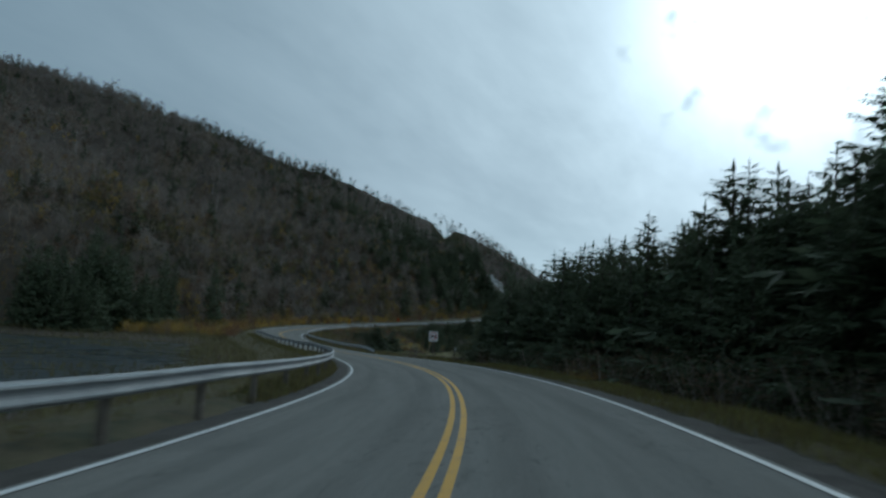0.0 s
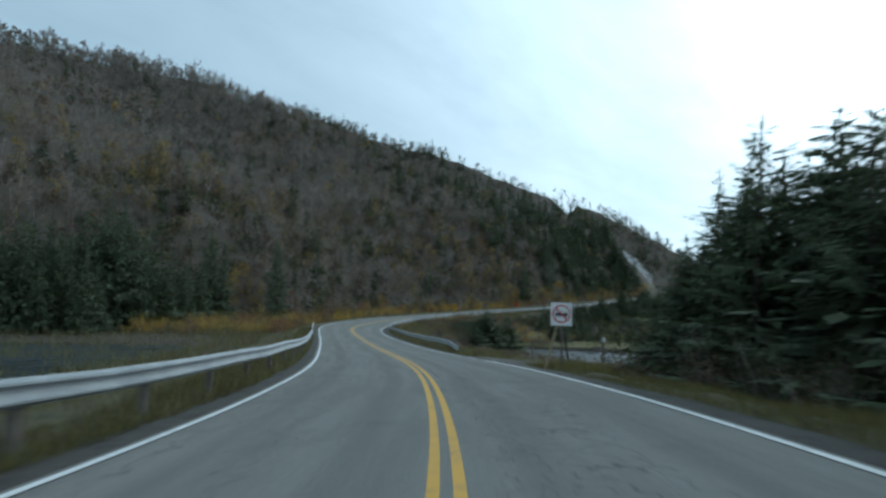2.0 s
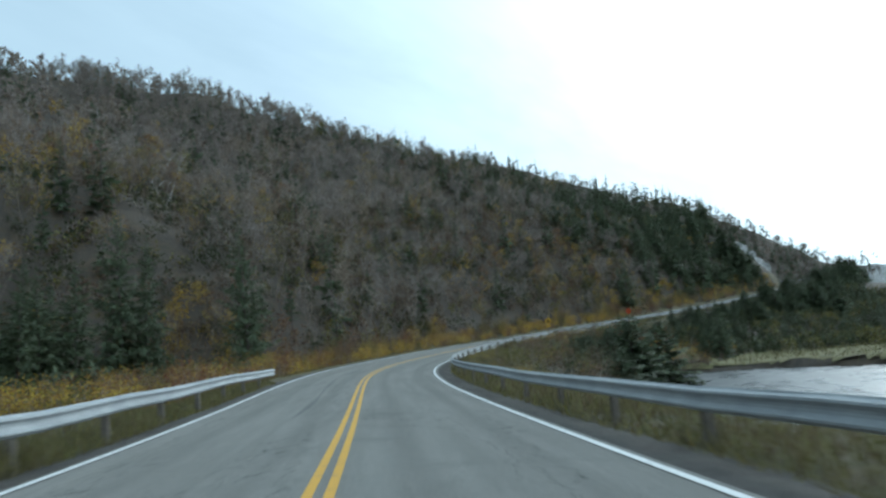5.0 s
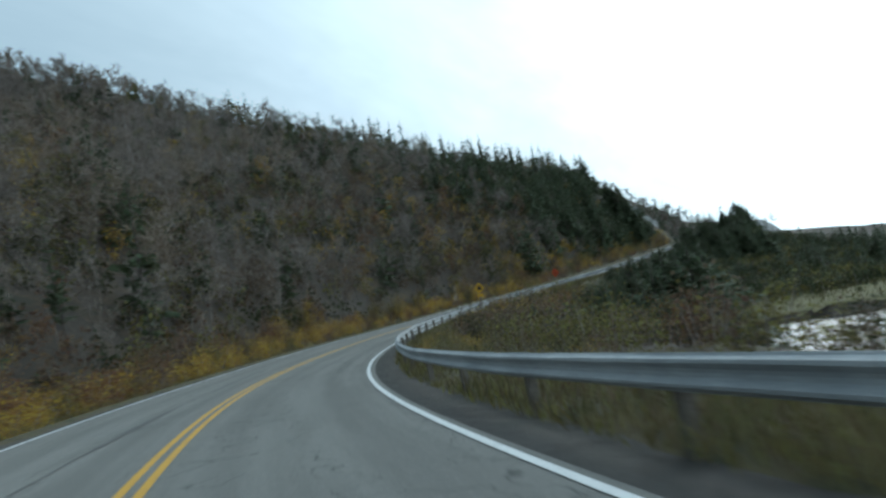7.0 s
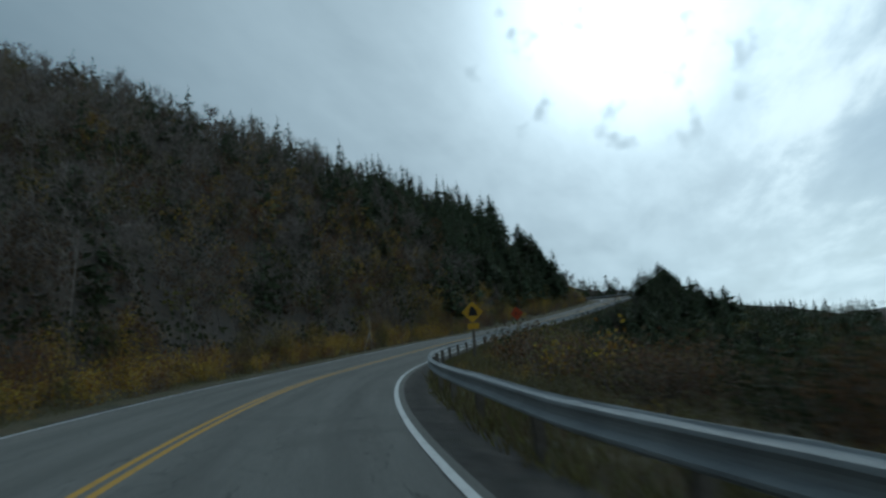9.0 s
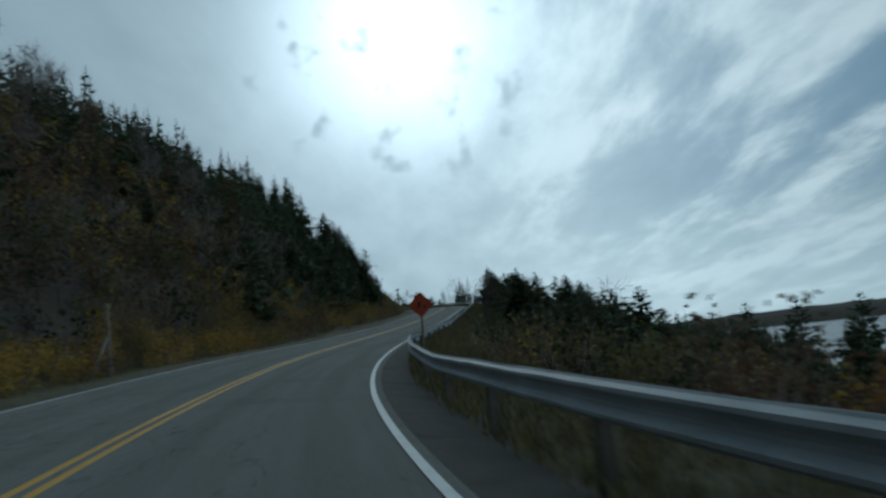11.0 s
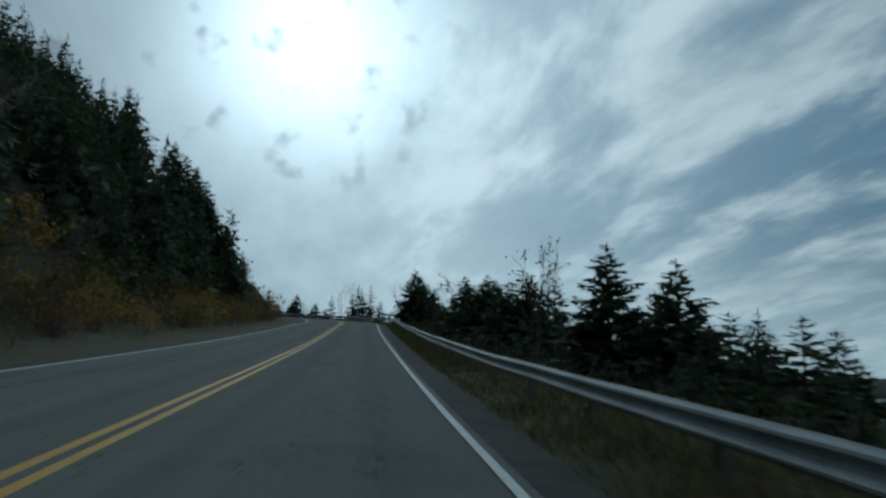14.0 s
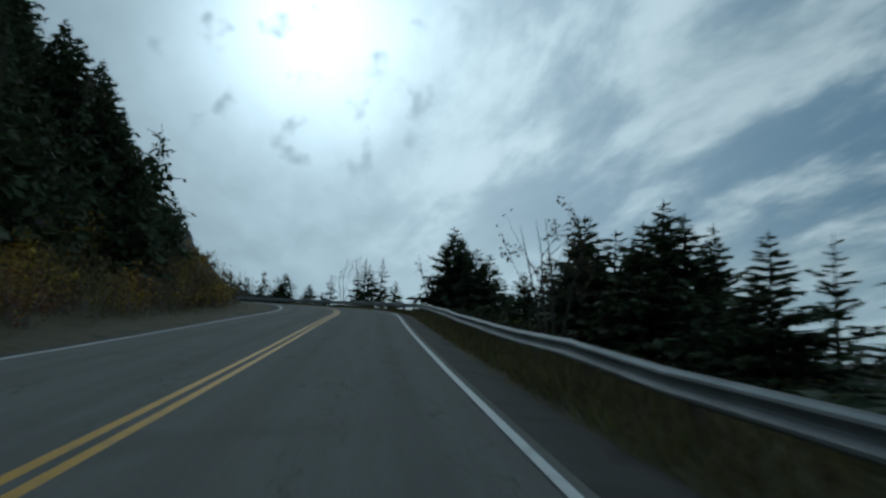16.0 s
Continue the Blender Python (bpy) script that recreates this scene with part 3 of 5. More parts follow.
def spruce_parts(h, r, seed, gap=0.3, per=7, segs=4, bare=0.06, thin=0.0, ragged=0.25, fat=1.0, sub=1.0, fill=1.0):
    """Trunk and crown arrays of a spruce h high with lower branches r long."""
    g = np.random.default_rng(seed)
    zs = np.arange(h * bare + 0.2, h * 0.985, gap)
    tz = np.linspace(0, h, 7)
    lean = np.array([g.normal(0, 0.015), g.normal(0, 0.015)])
    axis = lambda z: np.stack([lean[0] * z, lean[1] * z, z], -1)
    rt = 0.018 * h * (1 - tz / h) + 0.012
    tv, tf = tubes(axis(tz[:-1]), axis(tz[1:]), rt[:-1], rt[1:], 6)
    chunks = []
    for z in zs:
        k = max(3, int(per * (0.55 + 0.45 * (1 - z / h))))
        q = 1 - z / h
        shape = min(1.0, (1 - q) * 7 + 0.45 if q > 0.85 else 1.0)
        base_len = r * (q ** 0.85) * shape + 0.12
        ang = g.uniform(0, 2 * np.pi) + np.arange(k) * 2 * np.pi / k + g.normal(0, 0.3, k)
        if thin:
            ang = ang[g.random(len(ang)) > thin]
        if len(ang) == 0:
            continue
        L = base_len * (1 + g.normal(0, ragged, len(ang))).clip(0.35, 1.6)
        out = np.stack([np.cos(ang), np.sin(ang), np.zeros(len(ang))], 1)
        side = np.stack([-np.sin(ang), np.cos(ang), np.zeros(len(ang))], 1)
        rise = 0.35 - 0.75 * q + g.normal(0, 0.12, len(ang))
        root = axis(np.full(len(ang), z) + g.normal(0, gap * 0.3, len(ang)))

        def along(t):
            return root + out * (L * t)[:, None] + np.array([0, 0, 1.0]) * ((rise * t + 0.28 * t * t * q) * L)[:, None]
        chunks.append(blades(along(0.02), along(1.0), 0.10 * L * fat * sub, side))
        for t in np.linspace(0.28, 0.9, segs):
            for sgn in (-1, 1):
                ln = sub * L * (0.5 - 0.28 * t) * g.uniform(0.75, 1.25, len(ang))
                p = along(t)
                tip = p + (out * 0.75 + side * sgn * 0.75) * ln[:, None] + np.array([0, 0, 1.0]) * (ln * g.uniform(-0.4, 0.12, len(ang)))[:, None]
                chunks.append(blades(p - out * 0.02, tip, (0.2 * ln + 0.02) * fat, unit(out * 0.5 - side * sgn + g.normal(0, 0.5, (len(ang), 3)))))
            p = along(t)
            ln = sub * L * 0.22 * g.uniform(0.6, 1.2, len(ang))
            chunks.append(blades(p, p + out * (ln * 0.5)[:, None] - np.array([0, 0, 1.0]) * ln[:, None], (0.35 * ln) * fat, side))
    if not thin:
        m = int((11 if segs > 1 else 6) * len(zs) / fill ** 1.6)
        z = g.uniform(h * bare + 0.1, h * 0.93, m)
        q = 1 - z / h
        an = g.uniform(0, 2 * np.pi, m)
        rad = r * q ** 0.85 * g.uniform(0.15, 0.72, m)
        c = axis(z) + np.stack([np.cos(an) * rad, np.sin(an) * rad, 0 * z], 1)
        d = np.stack([np.cos(an) * 0.6, np.sin(an) * 0.6, g.uniform(-1.0, 0.3, m)], 1) * (fill * (0.25 + 0.32 * r * q))[:, None]
        chunks.append(blades(c, c + d, fill * (0.06 + 0.15 * r * q), unit(np.stack([-np.sin(an), np.cos(an), g.normal(0, 0.5, m)], 1))))
    chunks.append(blades(axis(np.array([h * 0.93])), axis(np.array([h * 1.02])), np.array([0.06]), np.array([[1.0, 0, 0]])))
    cv, cf = join(chunks)
    return (tv, tf), (cv, cf)


def bare_parts(h, seed, girth=1.0, spread=0.36, limbs=9, twigs=70, leaves=0, trunks=1, leaf=0.16, twig_w=0.018, fine=1.0, sides=4):
    """Wood and leaf arrays of a broad-leaved tree that has shed most of its leaves."""
    g = np.random.default_rng(seed)
    a, b, ra, rb, ends = [], [], [], [], []
    for _ in range(trunks):
        tilt = g.normal(0, 0.10 + 0.12 * (trunks > 1), 2)
        pts = [np.zeros(3)]
        for z in (0.25, 0.5, 0.75, 1.0):
            pts.append(np.array([tilt[0] * h * z + g.normal(0, 0.012 * h), tilt[1] * h * z + g.normal(0, 0.012 * h), h * 0.86 * z]))
        rad = girth * 0.011 * h * np.array([1.25, 0.95, 0.7, 0.42, 0.12])
        for i in range(4):
            a.append(pts[i]), b.append(pts[i + 1]), ra.append(rad[i]), rb.append(rad[i + 1])
        for _ in range(limbs // trunks):
            t = g.uniform(0.3, 0.95)
            i = min(3, int(t * 4))
            p = pts[i] + (pts[i + 1] - pts[i]) * (t * 4 - i)
            an = g.uniform(0, 2 * np.pi)
            ln = h * spread * (1.15 - t) * g.uniform(0.6, 1.2) + 0.08 * h
            e = p + np.array([np.cos(an) * ln * 0.62, np.sin(an) * ln * 0.62, ln * g.uniform(0.45, 0.95)])
            a.append(p), b.append(e), ra.append(rad[i] * 0.5), rb.append(rad[4] * 0.6)
            ends.append((p, e))
    n = max(1, twigs // max(1, len(ends)))
    ta, tb = [], []
    for p, e in ends:
        q = g.uniform(0.25, 1.0, n)[:, None]
        s = p + (e - p) * q
        d = unit(unit(e - p)[None] * 0.5 + g.normal(0, 0.65, (n, 3)) + np.array([0, 0, 0.3]))
        ta.append(s)
        tb.append(s + d * (h * 0.13 * g.uniform(0.5, 1.3, n))[:, None])
    ta, tb = np.concatenate(ta), np.concatenate(tb)
    wood = [tubes(np.array(a), np.array(b), np.array(ra), np.array(rb), sides)]
    wood.append(blades(ta, tb, np.full(len(ta), twig_w * fine), unit(np.cross(tb - ta, g.normal(0, 1, ta.shape)))))
    lf = None
    if leaves:
        i = g.integers(0, len(ta), leaves)
        c = ta[i] + (tb[i] - ta[i]) * g.uniform(0.3, 1.1, leaves)[:, None] + g.normal(0, 0.015 * h, (leaves, 3))
        d = unit(g.normal(0, 1, (leaves, 3)))
        lf = blades(c, c + d * leaf, np.full(leaves, leaf * 0.36), unit(np.cross(d, g.normal(0, 1, (leaves, 3)))))
    return join(wood), lf


def shrub_parts(r, h, seed, leaves=260, leaf=0.11, stems=14):
    g = np.random.default_rng(seed)
    an, q = g.uniform(0, 2 * np.pi, stems), g.uniform(0.2, 1, stems)
    root = np.stack([np.cos(an) * r * 0.25 * q, np.sin(an) * r * 0.25 * q, np.zeros(stems)], 1)
    top = np.stack([np.cos(an) * r * 0.8 * q, np.sin(an) * r * 0.8 * q, h * g.uniform(0.55, 1.05, stems)], 1)
    wood = tubes(root, top, np.full(stems, 0.014), np.full(stems, 0.004), 3)
    lumps = g.integers(0, stems, leaves)
    t = g.uniform(0.25, 1.05, leaves)[:, None]
    c = root[lumps] + (top[lumps] - root[lumps]) * t + (0.13 * r + 0.05) * np.clip(g.normal(0, 1, (leaves, 3)), -1.5, 1.5)
    c[:, 2] = np.abs(c[:, 2])
    d = unit(g.normal(0, 1, (leaves, 3)) + np.array([0, 0, 0.3]))
    lf = blades(c, c + d * leaf * g.uniform(0.7, 1.3, leaves)[:, None], np.full(leaves, leaf * 0.34), unit(np.cross(d, g.normal(0, 1, (leaves, 3)))))
    return wood, lf


def spread_copies(templates, places, yaw, scale, pick, squash=None):
    """Joins copies of template arrays at many places."""
    chunks_v, chunks_f, n = [], [], 0
    for k, (tv, tf) in enumerate(templates):
        idx = np.where(pick == k)[0]
        if not len(idx):
            continue
        c, s = np.cos(yaw[idx])[:, None], np.sin(yaw[idx])[:, None]
        x, y, z = tv[:, 0][None], tv[:, 1][None], tv[:, 2][None]
        sc = scale[idx][:, None]
        v = np.stack([(x * c - y * s) * sc, (x * s + y * c) * sc, z * sc + 0 * x], -1) + places[idx][:, None]
        chunks_v.append(v.reshape(-1, 3))
        chunks_f.append((tf[None] + (np.arange(len(idx)) * len(tv))[:, None, None] + n).reshape(-1, tf.shape[1]))
        n += len(idx) * len(tv)
    return np.concatenate(chunks_v), np.concatenate(chunks_f)


def stuff(name, v, f, mat, label, category):
    tagged(new(name, mesh_from(name, v, f, [mat])), label, category, kind="stuff")


def thing_tree(name, wood, crown, wood_mat, crown_mat, label, group, crown_name="crown"):
    ob = tagged(new(name), label, "tree", group=group)
    piece("trunk", mesh_from("trunk", *wood, [wood_mat], True), ob)
    if crown is not None:
        tagged(piece(crown_name, mesh_from(crown_name, *crown, [crown_mat]), ob), kind="stuff")
    return ob


HILL_BARE = [bare_parts(h, 40 + i, spread=0.6, girth=0.5, limbs=10, twigs=240, twig_w=0.03, sides=3, trunks=1 + (i % 3 == 0)) [0] for i, h in enumerate((7.5, 9.0, 8.0, 6.0, 10.0, 7.0))]
HILL_LEAFY = [bare_parts(h, 60 + i, spread=0.5, limbs=7, twigs=70, leaves=300, leaf=0.19, girth=0.5, twig_w=0.03, sides=3) for i, h in enumerate((7.0, 8.5, 6.0, 9.0))]
FAR_BARE = [bare_parts(h, 50 + i, spread=0.6, girth=0.45, limbs=4, twigs=72, twig_w=0.14, sides=3)[0] for i, h in enumerate((7.5, 8.5, 6.5))]
FAR_FIR = [spruce_parts(h, r, 85 + i, gap=1.1, per=4, segs=1, ragged=0.35, fat=2.6) for i, (h, r) in enumerate(((9.0, 2.0), (10.0, 2.3), (7.0, 1.8), (8.0, 1.6)))]
SHORE_FIR = [spruce_parts(h, r, 95 + i, gap=0.8, per=5, segs=1, ragged=0.3, fat=1.9, sub=1.3) for i, (h, r) in enumerate(((9.0, 2.9), (11.0, 3.2), (7.0, 2.5), (8.0, 2.5)))]
FAR_LEAFY = [bare_parts(h, 65 + i, spread=0.5, limbs=3, twigs=16, leaves=110, leaf=0.34, girth=0.5, twig_w=0.06, sides=3) for i, h in enumerate((7.0, 8.0, 6.0))]
CREST_BARE = [bare_parts(h, 55 + i, spread=0.62, girth=0.45, limbs=7, twigs=190, twig_w=0.06, sides=3)[0] for i, h in enumerate((7.5, 8.5, 6.5))]
NEAR_FIR = [spruce_parts(h, r, 90 + i, gap=0.7, per=7, segs=2, ragged=0.3, fat=1.5) for i, (h, r) in enumerate(((10.0, 2.8), (11.0, 2.8), (8.0, 2.5), (9.0, 2.2)))]
HILL_FIR = [spruce_parts(h, r, 80 + i, gap=0.95, per=5, segs=1, sub=1.35, ragged=0.3, fat=1.7) for i, (h, r) in enumerate(((9.0, 2.0), (11.0, 2.3), (7.0, 1.8), (8.0, 1.5)))]


def scatter(n, x0, x1, y0, y1, keep, seed):
    """Random places on the land for which keep(s, o, x, y, chance) holds."""
    g = np.random.default_rng(seed)
    x, y = g.uniform(x0, x1, n), g.uniform(y0, y1, n)
    s, o = road_coords(x, y)
    ok = keep(s, o, x, y, g.random(n))
    x, y, s, o = x[ok], y[ok], s[ok], o[ok]
    return np.stack([x, y, ground_height(x, y) - 0.1], 1), s, o, g


def hill_foot(s):
    return knots(s, FOOT[0], FOOT[1])


def plant_hill():
    def on_hill(s, o, x, y, c):
        u = -o - hill_foot(s)
        return (o < 0) & (u > 2.5) & (c < np.interp(u, [0, 40, 90, 150, 260], [0.9, 0.85, 0.95, 1.0, 0.5])) & (np.hypot(x + 40, y - 150) < 330) & ~((s > 304) & (u < 15)) & ((y > -1.05 * x + 16) | (c < 0.06)) & ((s < 345) | (u > 55) | (c < 0.1)) & (y < np.interp(x, [-140, -60, 0, 26, 40, 75], [405, 405, 390, 400, 430, 460]))

    p, s, o, g = scatter(24500, -330, 90, 20, 480, on_hill, 11)
    u = -o - hill_foot(s)
    n = len(p)
    patch = waves(p[:, 0] * 1.7 + 40, p[:, 1] * 1.7)
    fir_share = np.interp(s, [0, 120, 215, 245, 266, 300, 500], [0.07, 0.075, 0.13, 0.5, 0.88, 0.93, 0.7]) * np.interp(u, [0, 5, 30, 80, 150], [0.7, 1.0, 1.0, 0.9, 0.6])
    fir_share = fir_share + 0.16 * (patch > 1.0)
    crest = (u > 84) & (s < 250)
    fir_share = fir_share + 0.16 * crest
    c = g.random(n)
    fir = c < fir_share
    leafy = ~fir & (g.random(n) < np.interp(u, [0, 25, 100, 250], [0.42, 0.36, 0.25, 0.22]) + 0.3 * (patch < -0.5) - 0.16 * (patch > 0.3) - 0.6 * crest)
    bare = ~fir & ~leafy
    yaw, sc = g.uniform(0, 6.28, n), g.uniform(0.62, 1.25, n) * 0.85
    sc = sc * np.where(fir & (s > 215), g.uniform(0.75, 1.08, n), 1.0) * np.interp(u, [0, 60, 110], [1.0, 0.92, 0.85]) * np.where(fir & crest, 0.8, 1.0)
    k = g.integers(0, 12, n)
    high = u > 62
    brow = high & (s > 180) & (s < 266) & (u < 128)
    for kit, at in ((HILL_BARE, bare & ~high), (FAR_BARE, bare & high & ~brow), (CREST_BARE, bare & brow)):
        v, f = spread_copies(kit, p[at], yaw[at], sc[at], k[at] % len(kit))
        stuff("bare_hillside_wood", v, f, M_TWIG, "leafless grey-brown trees covering the hillside", "woods")
    for kit, at in ((HILL_LEAFY, leafy & ~high), (FAR_LEAFY, leafy & high)):
        v, f = spread_copies([t[0] for t in kit], p[at], yaw[at], sc[at], k[at] % len(kit))
        stuff("leafy_hillside_stems", v, f, M_BARK, "stems of thinly leaved autumn trees on the hillside", "woods")
    tint = g.choice(5, n, p=[0.22, 0.1, 0.24, 0.38, 0.06])
    tint = np.where(high & (tint < 2) & (patch > -0.5), 3, tint)
    tint = np.where((patch < -0.45) & ~high & (g.random(n) < 0.6), np.where(g.random(n) < 0.7, 0, 1), tint)
    for i, key in enumerate(("golden_leaves", "rust_leaves", "olive_leaves", "brown_leaves", "dark_leaves")):
        sel = leafy & (tint == i)
        for kit, at in ((HILL_LEAFY, sel & ~high), (FAR_LEAFY, sel & high)):
            if not at.any():
                continue
            v, f = spread_copies([t[1] for t in kit], p[at], yaw[at], sc[at], k[at] % len(kit))
            stuff("hillside_foliage", v, f, M_LEAF[key], key.replace("_", " ") + " thinning on the hillside trees", "woods")
    near = fir & (s > 225) & (s < 345) & (u < 24)
    fir = fir & ~near
    for kit, at in ((NEAR_FIR, near), (HILL_FIR, fir & ~high), (FAR_FIR, fir & high)):
        v, f = spread_copies([t[1] for t in kit], p[at], yaw[at], sc[at], k[at] % 4)
        stuff("hillside_conifers", v, f, M_NEEDLE, "dark green spruces scattered over the hillside", "woods")
    fir = (fir & ~high) | near
    v, f = spread_copies([t[0] for t in HILL_FIR], p[fir], yaw[fir], sc[fir], k[fir] % 4)
    stuff("conifer_stems", v, f, M_BARK, "brown stems of the hillside spruces", "woods")
    # low growth that closes the crest
    def on_crest(s, o, x, y, c):
        w = -o - hill_foot(s)
        return (o < 0) & (w > 56) & (w < 126) & (s > 180) & (s < 266) & (y < 400)

    q, _, _, g2 = scatter(13000, -300, 60, 60, 400, on_crest, 12)
    m = len(q)
    yaw2, sc2, k2 = g2.uniform(0, 6.28, m), g2.uniform(0.35, 0.8, m), g2.integers(0, 12, m)
    small = g2.random(m) < 0.3
    for name, kit, at, mat, label in (("crest_wood", CREST_BARE, ~small, M_TWIG, "low leafless growth along the crest of the hill"), ("crest_conifers", [a[1] for a in FAR_FIR], small, M_NEEDLE, "small dark spruces along the crest of the hill")):
        v, f = spread_copies(kit, q[at], yaw2[at], sc2[at], k2[at] % len(kit))
        stuff(name, v, f, mat, label, "woods")
    # pale birch stems that stand out of the brown wood
    b = np.where(bare & (s < 215) & (g.random(n) < 0.026))[0]
    stems = [tubes(np.array([[0, 0, 0], [0.1, 0, 2.6]]), np.array([[0.1, 0, 2.6], [0.0, 0.25, 7.6]]), np.array([0.1, 0.075]), np.array([0.075, 0.035]), 5)]
    v, f = spread_copies(stems, p[b], yaw[b], sc[b], np.zeros(len(b), int))
    stuff("pale_stems", v, f, M_PALE, "pale weathered birch stems on the hillside", "woods")


def plant_ridge():
    """Trees on the ridge beyond the bend and its headland."""
    def on_ridge(s, o, x, y, c):
        z = ground_height(x, y)
        zr = np.interp(s, _sg, _rz)
        top = ridge_height(x, y, s, np.abs(o), zr)
        return (z < top + 0.05) & (z > zr + 1.5 * (s < 385)) & (z > WATER_Z + 2) & ~((x > 92) & (c > 0.3)) & (y < np.interp(x, RIDGE[0], RIDGE[1]) + 25) & (s > 200)

    p, s, o, g = scatter(4600, -300, 140, 290, 500, on_ridge, 19)
    p2, s2, o2, _ = scatter(1300, 12, 98, 322, 470, on_ridge, 20)
    p = np.concatenate([p, p2])
    n = len(p)
    yaw, sc, k = g.uniform(0, 6.28, n), g.uniform(0.6, 1.15, n) * 0.8, g.integers(0, 12, n)
    c = g.random(n) + 0.3 * (p[:, 0] > 18) * (p[:, 0] < 90)
    fir, leafy = c > 0.84, c < 0.4
    bare = ~fir & ~leafy
    for name, kit, at, mat, label in (
            ("ridge_wood", FAR_BARE, bare, M_TWIG, "leafless grey-brown trees along the far ridge"),
            ("ridge_stems", [t[0] for t in FAR_LEAFY], leafy, M_BARK, "stems of thinly leaved trees on the far ridge"),
            ("ridge_foliage", [t[1] for t in FAR_LEAFY], leafy, M_LEAF["brown_leaves"], "thin brown foliage on the far ridge"),
            ("ridge_conifers", [t[1] for t in FAR_FIR], fir, M_NEEDLE, "dark spruces along the far ridge")):
        v, f = spread_copies(kit, p[at], yaw[at], sc[at], k[at] % len(kit))
        stuff(name, v, f, mat, label, "woods")


def plant_lowland():
    """Bare trees between the marsh stand and the foot of the hill."""
    def keep(s, o, x, y, c):
        u = -o - hill_foot(s)
        return (o < -30) & (u < 8) & (s > 70) & (s < 140) & (y > -0.55 * x + 62)

    p, s, o, g = scatter(900, -140, -36, 85, 170, keep, 29)
    n = len(p)
    yaw, sc, k = g.uniform(0, 6.28, n), g.uniform(0.5, 1.0, n) * 0.85, g.integers(0, 12, n)
    leafy = g.random(n) < 0.4
    v, f = spread_copies(HILL_BARE, p[~leafy], yaw[~leafy], sc[~leafy], k[~leafy] % 6)
    stuff("lowland_wood", v, f, M_TWIG, "leafless grey-brown trees behind the marsh", "woods")
    for i, (key, mat) in enumerate((("stems", M_BARK), ("foliage", M_LEAF["golden_leaves"]))):
        v, f = spread_copies([t[i] for t in HILL_LEAFY], p[leafy], yaw[leafy], sc[leafy], k[leafy] % 4)
        stuff("lowland_" + key, v, f, mat, "thin golden autumn trees behind the marsh", "woods")


SPRUCES = [spruce_parts(h, r, 120 + i, gap=gp, per=9, segs=5, bare=b, thin=th, ragged=rg, fat=1.45, sub=0.9)
           for i, (h, r, gp, b, th, rg) in enumerate(((9.0, 2.4, 0.29, 0.04, 0.0, 0.25), (7.5, 2.1, 0.28, 0.05, 0.05, 0.3), (11.0, 2.6, 0.36, 0.06, 0.05, 0.28),
                                                     (8.0, 1.5, 0.30, 0.22, 0.3, 0.4), (6.0, 1.9, 0.26, 0.03, 0.0, 0.32), (9.5, 1.6, 0.34, 0.3, 0.3, 0.35)))]
SPRUCES += [spruce_parts(h, r, 140 + i, gap=0.34, per=9, segs=9, bare=0.02, ragged=0.36, fat=0.7, sub=0.6, fill=0.5) for i, (h, r) in enumerate(((9.0, 2.8), (10.0, 2.6)))]
SPRUCES += [spruce_parts(10.0, 2.7, 150, gap=0.42, per=9, segs=5, bare=0.05, ragged=0.35, fat=0.9, sub=0.8, fill=0.6)]
SPRUCES += [spruce_parts(h, r, 160 + i, gap=0.3, per=10, segs=14, bare=0.06, ragged=0.36, fat=0.42, sub=0.5, fill=0.34) for i, (h, r) in enumerate(((9.0, 2.9), (8.0, 2.4)))]
_spruce_meshes = [(mesh_from("trunk", *a, [M_BARK], True), mesh_from("crown", *b, [M_NEEDLE])) for a, b in SPRUCES]
_heights = (9.0, 7.5, 11.0, 8.0, 6.0, 9.5, 9.0, 10.0, 10.0, 9.0, 8.0)


def spruce(kind, x, y, height, turn, label, group, sink=0.15, broad=1.0):
    ob = tagged(new("spruce_tree"), label, "tree", group=group)
    for nm, me in zip(("trunk", "crown"), _spruce_meshes[kind]):
        piece(nm, me, ob)
    q = height / _heights[kind]
    z = float(ground_height(np.array([x]), np.array([y]))[0]) - sink
    ob.matrix_basis = Matrix.LocRotScale((x, y, z), Euler((rng.normal(0, 0.02), rng.normal(0, 0.02), turn)), (q * broad, q * broad, q))
    return ob


_shrubs = {}


def shrub(tint, s, o, r, h, label, group, seed):
    key = (tint, seed % 3)
    if key not in _shrubs:
        wood, lf = shrub_parts(1.0, 1.0, 300 + seed % 3 + hash_of(tint), leaves=1000, leaf=0.052, stems=26)
        _shrubs[key] = (mesh_from("wood", *wood, [M_BARK]), mesh_from("foliage", *lf, [M_LEAF[tint]]))
    ob = tagged(new("shrub"), label, "shrub", group=group)
    for nm, me in zip(("wood", "foliage"), _shrubs[key]):
        piece(nm, me, ob)
    x, y, _ = on_road(float(s), float(o))
    z = float(ground_height(np.array([x]), np.array([y]))[0]) - 0.06
    ob.matrix_basis = Matrix.LocRotScale((x, y, z), Euler((0, 0, rng.uniform(0, 6.28))), (r, r * rng.uniform(0.8, 1.2), h))


def hash_of(text):
    return sum(ord(c) for c in text) % 97


TINT_WORDS = {"golden_leaves": "golden yellow", "rust_leaves": "rust brown", "olive_leaves": "olive green", "brown_leaves": "dull brown", "dark_leaves": "dark green", "straw_grass": "straw yellow", "red_leaves": "bright red"}


